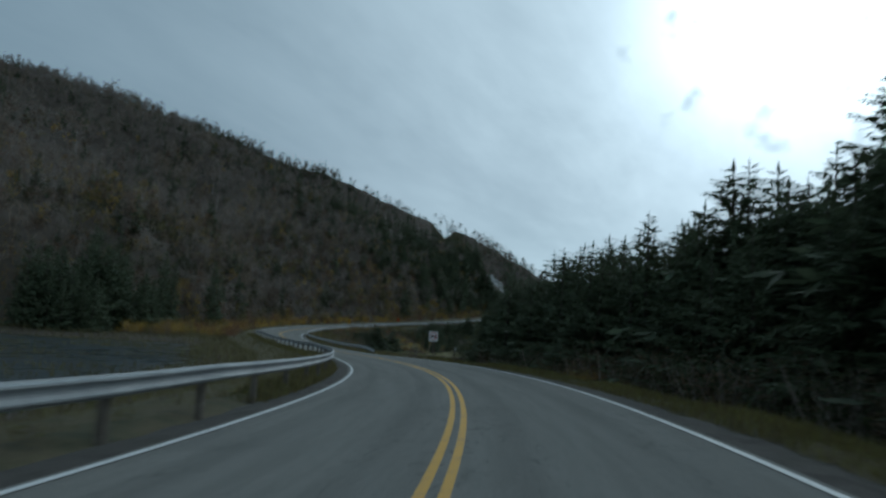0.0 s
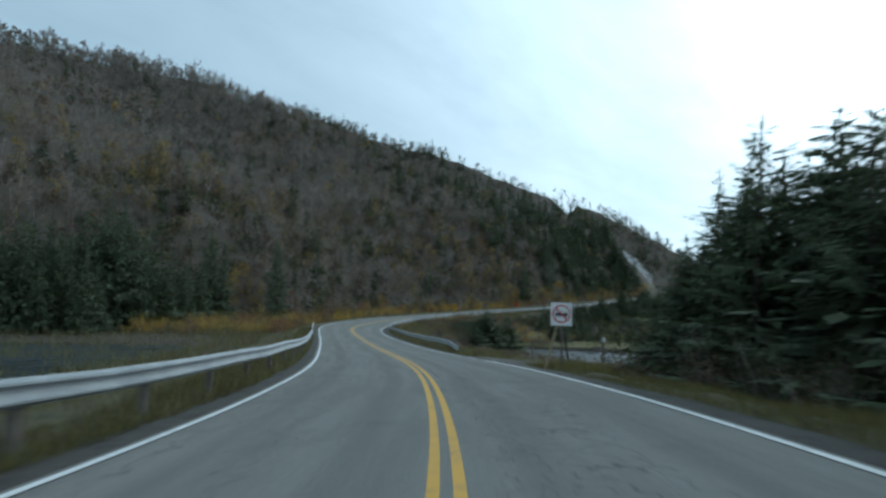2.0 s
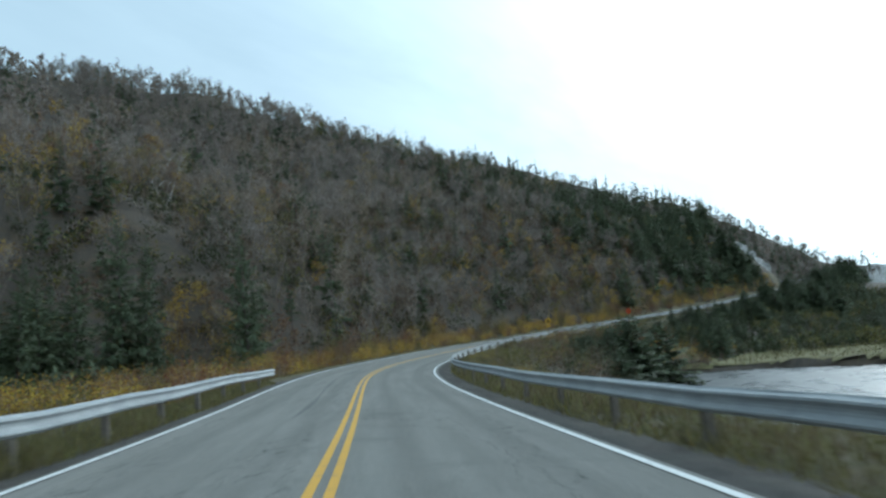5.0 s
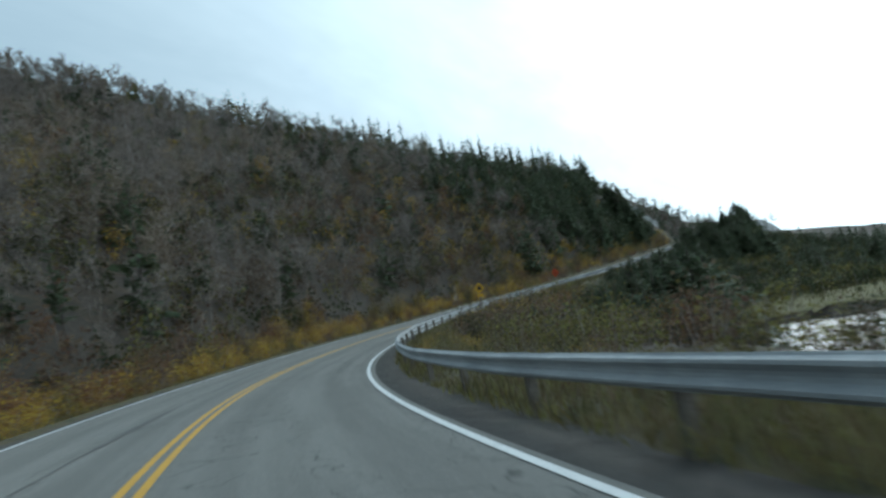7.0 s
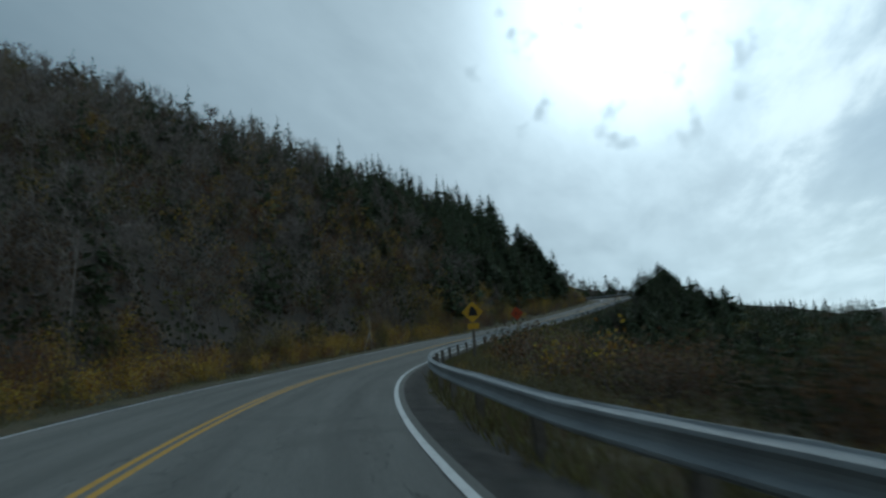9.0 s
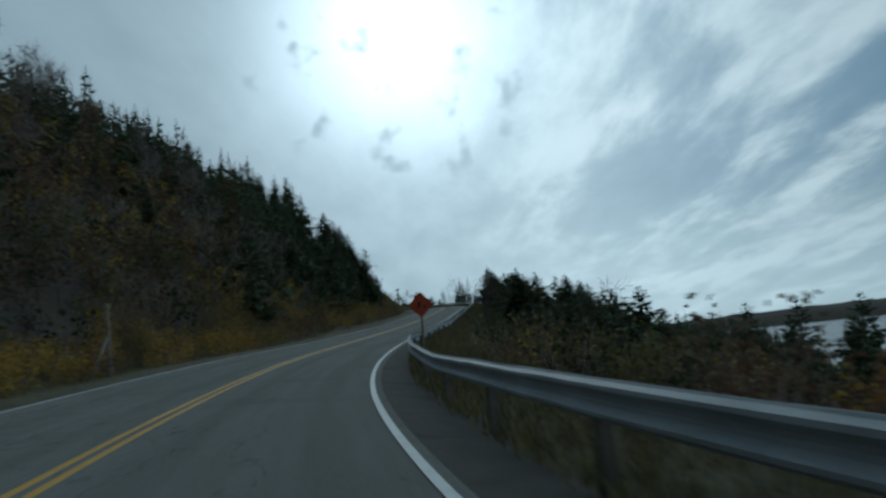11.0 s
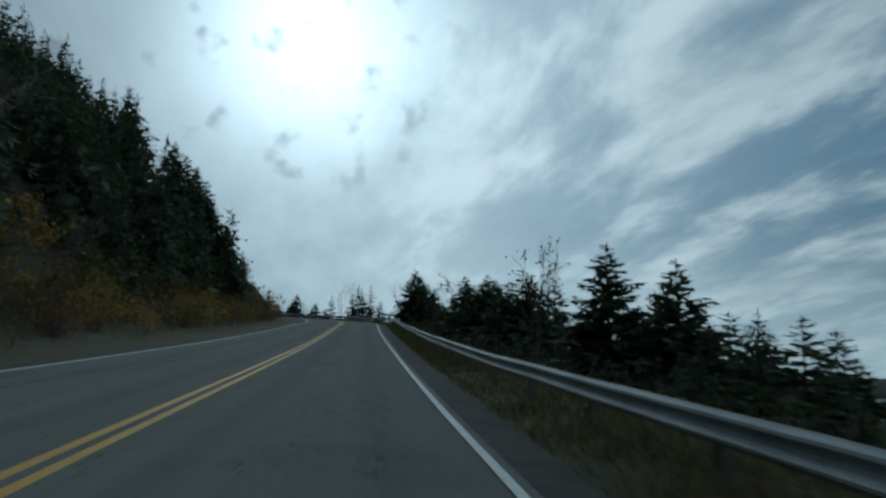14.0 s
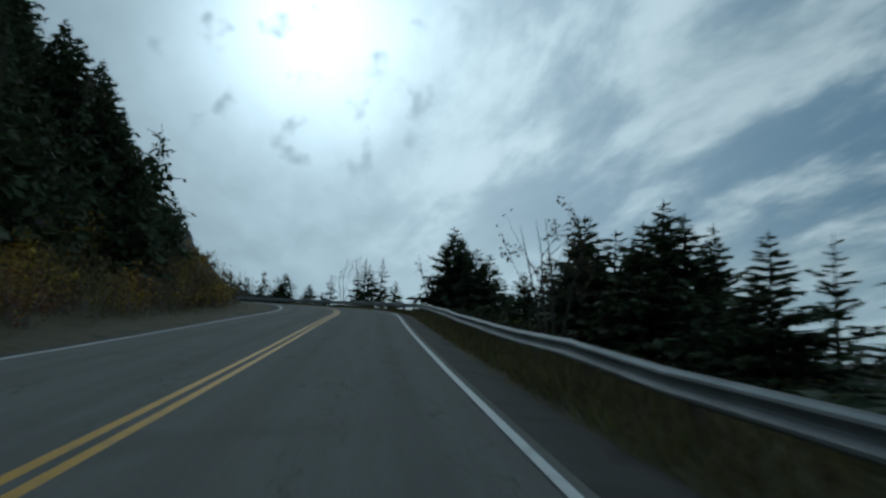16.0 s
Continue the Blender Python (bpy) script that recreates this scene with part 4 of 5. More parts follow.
def shrub_belt(n, s0, s1, o0, o1, r0, r1, h0, h1, tints, where, group, seed):
    g = np.random.default_rng(seed)
    for i in range(n):
        tint = str(g.choice(tints))
        s, o = g.uniform(s0, s1), g.uniform(o0, o1)
        r = g.uniform(r0, r1)
        shrub(tint, s, o, r, g.uniform(h0, h1), "%s autumn shrub %s" % (TINT_WORDS[tint], where), group, int(g.integers(0, 999)))


def grass():
    g = np.random.default_rng(77)
    def strip(name, n, s0, s1, o_lo, o_hi, h0, h1, mat, label, side, w=0.004):
        s = g.uniform(s0, s1, n)
        o = side * (o_lo + (o_hi - o_lo) * g.random(n) ** 1.2)
        p = on_road(s, o)
        gz = ground_height(p[:, 0], p[:, 1])
        q = np.clip((np.abs(o) - 5.6) / 2.4, 0, 1)
        p[:, 2] = (p[:, 2] - 0.1) * (1 - q) + gz * q
        d = g.normal(0, 0.35, (n, 3))
        d[:, 2] = 1
        ln = g.uniform(h0, h1, n) * np.clip((0.8 if w > 0.005 else 0.35) + (np.abs(o) - o_lo) * 0.5, 0.35, 1.0)
        ln = ln * np.clip(0.75 + 0.3 * waves(p[:, 0] * 9, p[:, 1] * 9), 0.3, 1.2)
        v, f = blades(p, p + unit(d) * ln[:, None], np.full(n, w) + 0.008 * ln, unit(np.cross(d, g.normal(0, 1, (n, 3)))))
        stuff(name, v, f, mat, label, "grass")
    for side in (-1, 1):
        strip("verge_grass", 22000, -15, 200, 5.3, 9.5, 0.15, 0.5, M_LEAF["straw_grass"], "dry straw-coloured grass along the verge", side)
        strip("verge_grass", 15000, -15, 310, 5.2, 8.5, 0.1, 0.38, M_LEAF["olive_leaves"], "dull green grass along the verge", side)
    strip("rail_grass", 36000, 60, 335, 4.6, 6.9, 0.3, 0.66, M_LEAF["straw_grass"], "tall straw grass under the guardrail", 1, 0.011)
    strip("rail_grass", 20000, 60, 335, 4.5, 6.9, 0.2, 0.5, M_LEAF["olive_leaves"], "tall dull green grass under the guardrail", 1, 0.011)
    strip("rail_grass", 9000, 60, 335, 4.9, 7.2, 0.3, 0.6, M_LEAF["brown_leaves"], "withered brown stalks under the guardrail", 1, 0.011)
    strip("rail_grass", 17000, 0, 107, 4.38, 5.6, 0.34, 0.6, M_LEAF["straw_grass"], "tall straw grass under the guardrail", -1, 0.007)
    strip("rail_grass", 13000, 0, 107, 4.38, 5.8, 0.3, 0.55, M_LEAF["olive_leaves"], "tall dull green grass under the guardrail", -1, 0.007)
    strip("rail_grass", 26000, -18, 49, 4.75, 8.2, 0.16, 0.44, M_LEAF["olive_leaves"], "dull green grass below the roadside wood", 1, 0.006)
    strip("rail_grass", 17000, -18, 49, 4.7, 8.2, 0.14, 0.4, M_LEAF["straw_grass"], "straw-coloured grass below the roadside wood", 1, 0.006)
    strip("marsh_grass", 24000, 0, 118, 41, 78, 0.6, 1.2, M_LEAF["straw_grass"], "tall straw-coloured marsh grass", -1, 0.035)
    strip("marsh_grass", 9000, 0, 118, 41, 60, 0.5, 1.0, M_LEAF["golden_leaves"], "golden sedge along the marsh edge", -1, 0.03)
    strip("marsh_grass", 22000, 0, 112, 9, 40, 0.6, 1.1, M_LEAF["straw_grass"], "brown reeds standing in the marsh pond", -1, 0.02)


def scrub(name, n, region, height, tints, label, seed, leaf=0.2, leaves=90, stems=6, hill=False):
    """Low bushes too many to count, joined by tint. region: s0, s1, o0, o1."""
    g = np.random.default_rng(seed)
    kits = [shrub_parts(0.9, 1.0, 500 + i, leaves=leaves, leaf=leaf, stems=stems) for i in range(3)]
    s, o = g.uniform(region[0], region[1], n), g.uniform(region[2], region[3], n)
    p = on_road(s, o)
    p[:, 2] = ground_height(p[:, 0], p[:, 1]) - 0.05
    ok = (p[:, 2] > WATER_Z + 0.25) & ((-o > hill_foot(s) + 1.0) if hill else (s == s))
    yaw, sc, k = g.uniform(0, 6.28, n), g.uniform(height[0], height[1], n), g.integers(0, 3, n)
    patch = waves(p[:, 0] * 3 + seed, p[:, 1] * 3)
    rank = np.clip(((patch + 1.2) / 2.4 + g.normal(0, 0.28, n)) * len(tints), 0, len(tints) - 1).astype(int)
    v, f = spread_copies([a for a, _ in kits], p[ok], yaw[ok], sc[ok], k[ok])
    stuff(name + "_wood", v, f, M_TWIG, "thin grey-brown stems of low roadside scrub", "scrub")
    for i, key in enumerate(tints):
        sel = ok & (rank == i)
        if sel.any():
            v, f = spread_copies([b for _, b in kits], p[sel], yaw[sel], sc[sel], k[sel])
            stuff(name, v, f, M_LEAF[key], label % TINT_WORDS[key], "scrub")


plant_hill()
plant_ridge()
plant_lowland()
scrub("hill_foot_scrub", 430, (112, 225, -11.5, -6.3), (0.7, 1.55), ["golden_leaves", "golden_leaves", "olive_leaves", "brown_leaves", "golden_leaves", "rust_leaves", "golden_leaves"], "%s autumn scrub at the foot of the hill", 3, 0.085, 250)
scrub("hill_foot_scrub", 300, (215, 305, -14, -7.0), (0.8, 1.9), ["golden_leaves", "olive_leaves", "olive_leaves", "rust_leaves", "brown_leaves", "golden_leaves"], "%s autumn scrub at the foot of the hill", 3, 0.085, 150)
# dark leaf tints mixed in here stand for shade under the dense trees
scrub("hillside_undergrowth", 1600, (96, 240, -50, -11), (1.0, 2.4), ["brown_leaves", "dark_leaves", "brown_leaves", "olive_leaves", "dark_leaves"], "%s undergrowth between the hillside trees", 9, 0.17, 70, 7, True)
scrub("hillside_undergrowth", 420, (236, 305, -40, -10), (0.9, 2.0), ["dark_leaves", "olive_leaves", "dark_leaves", "golden_leaves"], "%s undergrowth below the hillside spruces", 10, 0.15, 80, 6, True)
scrub("shore_scrub", 560, (100, 152, 7.4, 24), (0.6, 1.5), ["brown_leaves", "dark_leaves", "brown_leaves", "dark_leaves", "brown_leaves", "olive_leaves"], "%s low scrub on the shore slope", 4, 0.085, 150)
scrub("shore_scrub", 430, (148, 192, 7.2, 24), (0.7, 1.7), ["olive_leaves", "dark_leaves", "brown_leaves", "rust_leaves", "brown_leaves", "golden_leaves"], "%s low scrub on the shore slope", 5, 0.09, 140)
scrub("shore_scrub", 520, (184, 325, 7.4, 14), (0.6, 1.5), ["dark_leaves", "olive_leaves", "dark_leaves", "dark_leaves"], "%s low scrub under the shore spruces", 14, 0.1, 120)
scrub("shore_brush", 900, (184, 292, 13, 50), (1.2, 2.3), ["dark_leaves", "dark_leaves", "olive_leaves", "dark_leaves"], "%s low brush between the shore spruces", 24, 0.14, 110, 5)
scrub("meadow_scrub", 400, (103, 140, -24, -7.6), (0.8, 2.1), ["golden_leaves", "golden_leaves", "brown_leaves", "olive_leaves", "golden_leaves", "rust_leaves"], "%s autumn bushes beside the marsh", 6, 0.08, 190)

def spruce_top(kind, s, o, top, label, group, broad=1.0):
    """A spruce whose tip stands top metres above the road."""
    x, y, z = on_road(float(s), float(o))
    base = float(ground_height(np.array([x]), np.array([y]))[0])
    zr = float(np.interp(s, _sg, _rz))
    spruce(kind, x, y, max(1.5, zr + top - base), rng.uniform(0, 6.28), label, group, broad=broad)


def top_block(n, s0, s1, o0, o1, t0, t1, kinds, label, group, seed, gap=1.6, broad=1.0):
    g = np.random.default_rng(seed)
    taken = []
    while len(taken) < n:
        s, o = g.uniform(s0, s1), g.uniform(o0, o1)
        gap *= 0.997
        if any((s - a) ** 2 + (o - b) ** 2 < gap * gap for a, b in taken):
            continue
        taken.append((s, o))
        spruce_top(int(g.choice(kinds)), s, o, g.uniform(t0, t1), label, group, broad)


WOOD = "dense dark green spruce at the edge of the wood"
top_block(30, -14, 45, 9.7, 12.2, 5.6, 8.4, [9, 10], WOOD, "roadside wood", 21, 2.2, 1.2)
top_block(11, -22, 16, 11.5, 16, 9.2, 11.2, [9, 10], WOOD, "roadside wood", 23, 2.6, 1.3)
top_block(16, 16, 45, 11.5, 16, 8.0, 10.0, [6, 7], WOOD, "roadside wood", 24, 2.4, 1.3)
top_block(22, -20, 20, 15, 24, 10.5, 13.0, [8], "tall dark green spruce inside the wood", "roadside wood", 22, 2.6, 1.3)
top_block(18, 18, 46, 15, 26, 9.0, 11.0, [8], "tall dark green spruce inside the wood", "roadside wood", 25, 2.6, 1.4)
top_block(16, -20, 16, 13, 21, 9.6, 11.6, [8], "dense dark green spruce filling the wood", "roadside wood", 27, 2.0, 1.7)
top_block(26, 0, 44, 12.5, 21, 8.0, 9.8, [6, 7, 8], "dense dark green spruce filling the wood", "roadside wood", 26, 2.0, 1.75)
for row in ((6, 43.0, 11.0, 6.6), (7, 41.5, 12.6, 7.5), (6, 44.0, 14.5, 7.6), (7, 46.2, 15.2, 6.6), (6, 45.5, 10.6, 5.2), (7, 44.5, 12.2, 7.8), (6, 44.6, 13.4, 7.9), (7, 43.6, 13.0, 8.0), (6, 46.5, 13.2, 6.4), (4, 46.2, 9.6, 3.0), (4, 44.2, 9.2, 3.2)):
    spruce_top(*row, WOOD, "roadside wood", 1.3)
for row in ((9, 46.3, 11.7, 7.3), (10, 46.8, 11.0, 5.4), (9, 47.0, 10.6, 4.2), (9, 46.0, 12.6, 7.6), (10, 46.9, 12.3, 6.4)):
    spruce_top(*row, WOOD, "roadside wood", 1.35)
spruce_top(5, 46.9, 11.7, 8.0, "slim spruce with an open spire at the wood's corner", "roadside wood")
scrub("wood_edge_scrub", 330, (-18, 47, 7.2, 11.5), (0.8, 2.0), ["dark_leaves", "brown_leaves", "dark_leaves", "brown_leaves"], "%s brush under the roadside spruces", 8, 0.06, 230)
# stand beside the marsh
STAND = "dark spruce in the stand behind the marsh"
for block in ((15, 101, 115, -37, -29, 9.5, 12.5), (12, 107, 116, -30, -25, 11.5, 15.2), (9, 111, 122, -26, -20, 7.0, 10.0), (10, 98, 108, -33, -24, 6.0, 9.0)):
    top_block(*block, [8], STAND, "marsh stand", 60 + block[0], 2.2, 0.8)
for row in ((6, 110.6, -29.2, 15.4), (6, 124.6, -33.5, 18.0), (5, 130.0, -32.0, 18.8), (6, 126.4, -21.7, 14.1), (7, 127.5, -20.5, 12.4), (6, 130.9, -13.5, 13.0), (5, 143.5, -15.5, 10.8)):
    spruce_top(*row, "single dark spruce below the brown hillside", "hillside spruces", 0.6)
for row in ((0, 302, -19.8, 19.8), (1, 299, -18.2, 17.8), (0, 302, -17.8, 17.2), (1, 297, -16.0, 14.9), (0, 302, -15.8, 13.6), (1, 296, -14.6, 12.4), (4, 301, -14.2, 10.8), (1, 296, -13.0, 9.4), (4, 290, -11.5, 7.6)):
    spruce_top(*row, "dark spruce leaning over the rock beside the bend", "hillside spruces", 1.2)
# shore-side spruces
SHORE = "dark wind-shaped spruce on the slope behind the guardrail"
for row in ((0, 222.8, 14.3, 3.1), (1, 234.2, 15.4, 2.0), (1, 242.9, 17.5, 2.3), (0, 240, 11.4, 4.6), (0, 237.6, 13.1, 3.9), (0, 302.2, 9.2, 6.9), (1, 305, 10.5, 5.6), (0, 303.5, 9.9, 6.2), (1, 307, 11.2, 4.9), (4, 300, 10.8, 4.0), (1, 297, 10.3, 4.5), (4, 294, 11.0, 1.8), (1, 299, 9.8, 5.0), (0, 270.5, 11.7, 4.9), (1, 273, 12.4, 4.6),
            (1, 276, 10.6, 4.9), (1, 263.2, 11.4, 3.3), (3, 263.9, 13.4, 3.4), (4, 266, 12.4, 2.4), (1, 199, 11.5, 1.5), (1, 203, 13.2, 2.0), (4, 201, 15.0, 1.6), (4, 206, 12.0, 1.3), (1, 269.2, 10.4, 4.0), (0, 270.1, 12.2, 4.5), (1, 277.4, 12.1, 4.5), (0, 280, 11.4, 4.8), (3, 262, 16.5, 2.8), (1, 255.2, 11.3, 4.5), (0, 253.1, 11.2, 4.1), (1, 253.7, 12.8, 3.9), (1, 255.3, 10.1, 3.6), (4, 249.8, 13.3, 2.5), (4, 252.5, 10.4, 2.8), (4, 247, 10.6, 2.6), (3, 257.5, 12.5, 3.2),
            (1, 283, 9.6, 2.8), (0, 287, 10.2, 2.4), (1, 292, 10.0, 2.0), (4, 244, 14, 2.4)):
    spruce_top(*row, SHORE, "shore spruces", 1.42 if row[0] in (0, 1, 4) else 1.25)
top_block(15, 269.5, 283, 10.2, 14, 2.8, 4.3, [0, 1, 4], SHORE, "shore spruces", 31)
top_block(34, 202, 252, 9.8, 18, 0.2, 1.7, [8, 4, 8], SHORE, "shore spruces", 32, 1.5, 1.35)
top_block(12, 178, 206, 14, 24, -0.6, 0.9, [0, 1, 4], SHORE, "shore spruces", 33)

for row in ((0, 351.5, 16.6, 5.2), (4, 354, 18.2, 3.6), (4, 349, 19.0, 3.7), (4, 355.5, 16.0, 3.2), (4, 347.5, 20.2, 2.6)):
    spruce_top(*row, "low dense spruce at the far bend", "shore spruces", 1.5)
for row in ((3, 348, 21.8, 5.4), (5, 331, 15.0, 6.6), (5, 336, 16.5, 6.9), (3, 335, 16.4, 6.2), (3, 339, 18.0, 5.5), (1, 329, 16.0, 3.9), (3, 332, 14.8, 5.2)):
    spruce_top(*row, "thin open spruce with a bare lower trunk at the far bend", "shore spruces", 1.15)
for row in ((4, 219.4, 14, 1.4), (4, 217.7, 14.2, 1.0), (8, 215.6, 14, 0.9), (4, 214, 14, 1.4), (1, 212.8, 14.2, 1.6), (4, 211, 14, 1.7), (1, 245, 15.5, 3.4), (0, 247, 18, 2.8), (1, 250, 17, 3.3), (4, 244, 20, 1.5), (4, 248, 21.5, 1.4), (8, 241, 17.5, 2.4)):
    spruce_top(*row, SHORE, "shore spruces", 1.4)


def shore_thicket():
    """Dark young spruces and tall bushes crowding the bank of the inlet."""
    g = np.random.default_rng(64)
    for i in range(20):
        s, o = g.uniform(125, 143), g.uniform(10.5, 17.5)
        spruce_top(int(g.choice([4, 8, 1])), s, o, np.interp(o, [10, 13.5, 15, 17.5], [0.3, 0.8, 1.1, 1.7]) + g.uniform(-0.5, 0.3), "young dark spruce in the thicket by the inlet", "shore thicket", 1.5)
    for row in ((0, 136.5, 17.0, 2.3), (1, 138.0, 18.5, 2.2), (8, 135.0, 16.2, 1.7), (1, 133.5, 14.2, 1.3), (4, 131.5, 13.2, 1.1), (8, 139.0, 16.0, 1.3), (0, 141.0, 20.0, 2.0), (0, 134.0, 17.8, 2.4)):
        spruce_top(*row, "young dark spruce in the thicket by the inlet", "shore thicket", 1.5)
    for i in range(44):
        s, o = g.uniform(121, 150), g.uniform(9.2, 17)
        x, y, z = on_road(float(s), float(o))
        top = np.interp(s, _sg, _rz) + g.uniform(-0.7, 0.5) - float(ground_height(np.array([x]), np.array([y]))[0])
        tint = str(g.choice(["dark_leaves", "dark_leaves", "olive_leaves", "brown_leaves"]))
        shrub(tint, s, o, g.uniform(1.0, 1.7), max(1.0, top), "%s tall bush in the thicket by the inlet" % TINT_WORDS[tint], "shore thicket", int(g.integers(0, 999)))


shore_thicket()


def far_spruces():
    """The dark wood that fills the slope between the road and the sea."""
    g = np.random.default_rng(91)
    m = 640
    s, o = g.uniform(186, 290, m), 11.5 + 38 * g.random(m) ** 1.3
    p = on_road(s, o)
    p[:, 2] = ground_height(p[:, 0], p[:, 1]) - 0.1
    top = np.interp(s, _sg, _rz) + np.interp(s, [186, 205, 236, 290], [-3.4, -1.9, 0.4, 1.2]) - np.interp(o, [12, 16, 24, 50], [0, 0.3, 3.4, 7.5]) + g.uniform(-1.6, 0.7, m)
    top = np.maximum(top, p[:, 2] + g.uniform(1.3, 2.5, m))
    ok = p[:, 2] > WATER_Z + 0.3
    k = g.integers(0, 4, m)
    sc = (top - p[:, 2]) / np.array([9.0, 11.0, 7.0, 8.0])[k]
    yaw = g.uniform(0, 6.28, m)
    v, f = spread_copies([t[1] for t in SHORE_FIR], p[ok], yaw[ok], sc[ok], k[ok])
    stuff("shore_conifers", v, f, M_NEEDLE, "dark low spruces covering the shore slope", "woods")
    v, f = spread_copies([t[0] for t in SHORE_FIR], p[ok], yaw[ok], sc[ok], k[ok])
    stuff("shore_conifer_stems", v, f, M_BARK, "brown stems of the shore spruces", "woods")


far_spruces()
scrub("rail_brush", 260, (98, 168, 5.5, 7.4), (0.3, 0.62), ["straw_grass", "olive_leaves", "straw_grass", "golden_leaves", "olive_leaves"], "%s low bushes under the guardrail", 31, 0.075, 200, 8)
scrub("rail_brush", 150, (168, 330, 5.8, 7.6), (0.25, 0.5), ["olive_leaves", "dark_leaves", "straw_grass"], "%s low bushes under the guardrail", 32, 0.075, 160, 8)
scrub("rail_brush", 110, (-10, 105, -7.5, -5.2), (0.25, 0.5), ["straw_grass", "olive_leaves"], "%s low bushes under the guardrail", 33, 0.075, 160, 8)
# meadow on the spit
def meadow_sheet():
    s, o = np.meshgrid(np.arange(122, 262, 1.0), np.arange(12, 104, 1.0), indexing="ij")
    p = on_road(s.ravel(), o.ravel())
    p[:, 2] = ground_height(p[:, 0], p[:, 1]) + 0.06
    f = strip_faces(*s.shape)
    low = p[f][:, :, 2]
    keep = (low.min(1) > WATER_Z + 0.3) & (low.max(1) < WATER_Z + 3.0)
    used, back = np.unique(f[keep], return_inverse=True)
    me = mesh_from("shore_meadow", p[used], back.reshape(-1, 4), [M_MEADOW], True)
    me.flip_normals() if me.polygons[0].normal.z < 0 else None
    tagged(new("shore_meadow", me), "straw and dull green meadow on the low spit", "meadow", kind="structure")


meadow_sheet()


def meadow_grass():
    g = np.random.default_rng(78)
    m = 26000
    s, o = g.uniform(125, 250, m), g.uniform(14, 95, m)
    p = on_road(s, o)
    p[:, 2] = ground_height(p[:, 0], p[:, 1])
    p = p[(p[:, 2] > WATER_Z + 0.25) & (p[:, 2] < WATER_Z + 3)]
    d = g.normal(0, 0.35, p.shape)
    d[:, 2] = 1
    ln = g.uniform(0.3, 0.7, len(p))
    v, f = blades(p, p + unit(d) * ln[:, None], np.full(len(p), 0.035), unit(np.cross(d, g.normal(0, 1, p.shape))))
    stuff("spit_grass", v, f, M_LEAF["straw_grass"], "pale straw grass on the low spit by the water", "grass")


meadow_grass()
shrub_belt(125, 103, 300, -12.5, -7.8, 0.9, 1.8, 1.1, 2.8, ["golden_leaves", "rust_leaves", "olive_leaves", "brown_leaves"], "at the foot of the hill", "roadside shrubs", 41)
scrub("corner_brush", 130, (38, 46.6, 5.6, 14), (0.3, 0.75), ["brown_leaves", "olive_leaves", "dark_leaves"], "%s low brush round the sign posts", 12, 0.14, 80)
scrub("corner_brush", 110, (60, 80, 6.4, 15), (0.25, 0.55), ["brown_leaves", "olive_leaves", "brown_leaves"], "%s low brush beside the drive", 13, 0.14, 80)
scrub("corner_brush", 130, (42.5, 48.2, 6.2, 12), (0.3, 0.6), ["brown_leaves", "dark_leaves", "brown_leaves", "rust_leaves"], "%s low brush round the sign posts", 15, 0.07, 150)
shrub_belt(48, 108, 172, 7.2, 15, 0.8, 1.5, 0.7, 1.45, ["olive_leaves", "brown_leaves", "dark_leaves", "rust_leaves"], "behind the guardrail", "shore shrubs", 42)
shrub_belt(9, 17, 26, 7.0, 8.8, 0.6, 1.0, 0.5, 0.95, ["rust_leaves", "golden_leaves", "brown_leaves"], "below the roadside wood", "wood edge shrubs", 43)
grass()


# ---- signs, posts and rock ----
M_SIGN_WHITE = surface("white_sign_face", [(0.62, 0.64, 0.66), (0.72, 0.73, 0.74)], 2.0, 0.45, 0.02, 30.0, object_space=True)
M_SIGN_RED = surface("red_sign_ink", [(0.42, 0.03, 0.035), (0.5, 0.045, 0.045)], 2.0, 0.5, 0.0, 30.0, object_space=True)
M_SIGN_BLACK = surface("black_sign_ink", [(0.012, 0.012, 0.013), (0.02, 0.02, 0.022)], 2.0, 0.5, 0.0, 30.0, object_space=True)
M_SIGN_YELLOW = surface("yellow_sign_face", [(0.52, 0.285, 0.02), (0.60, 0.34, 0.025)], 2.0, 0.45, 0.02, 30.0, object_space=True)
M_SIGN_ORANGE = surface("orange_sign_face", [(0.36, 0.055, 0.018), (0.42, 0.07, 0.02)], 2.0, 0.5, 0.02, 30.0, object_space=True)
M_FLAG = surface("red_flag_cloth", [(0.55, 0.03, 0.03), (0.42, 0.03, 0.03)], 8.0, 0.8, 0.2, 40.0, object_space=True, translucent=0.25)
M_TIMBER = surface("weathered_timber", [(0.22, 0.175, 0.11), (0.33, 0.265, 0.175), (0.18, 0.15, 0.105)], 2.5, 0.9, 0.4, 40.0)


def plate(points, depth, y0=0.0):
    """A flat outline in x, z pulled to a thickness along y; the face looks to -y."""
    bm = bmesh.new()
    front = [bm.verts.new((x, y0, z)) for x, z in points]
    back = [bm.verts.new((x, y0 + depth, z)) for x, z in points]
    bm.faces.new(front)
    bm.faces.new(back[::-1])
    n = len(points)
    for i in range(n):
        bm.faces.new((front[i], back[i], back[(i + 1) % n], front[(i + 1) % n]))
    bmesh.ops.recalc_face_normals(bm, faces=bm.faces)
    return bm


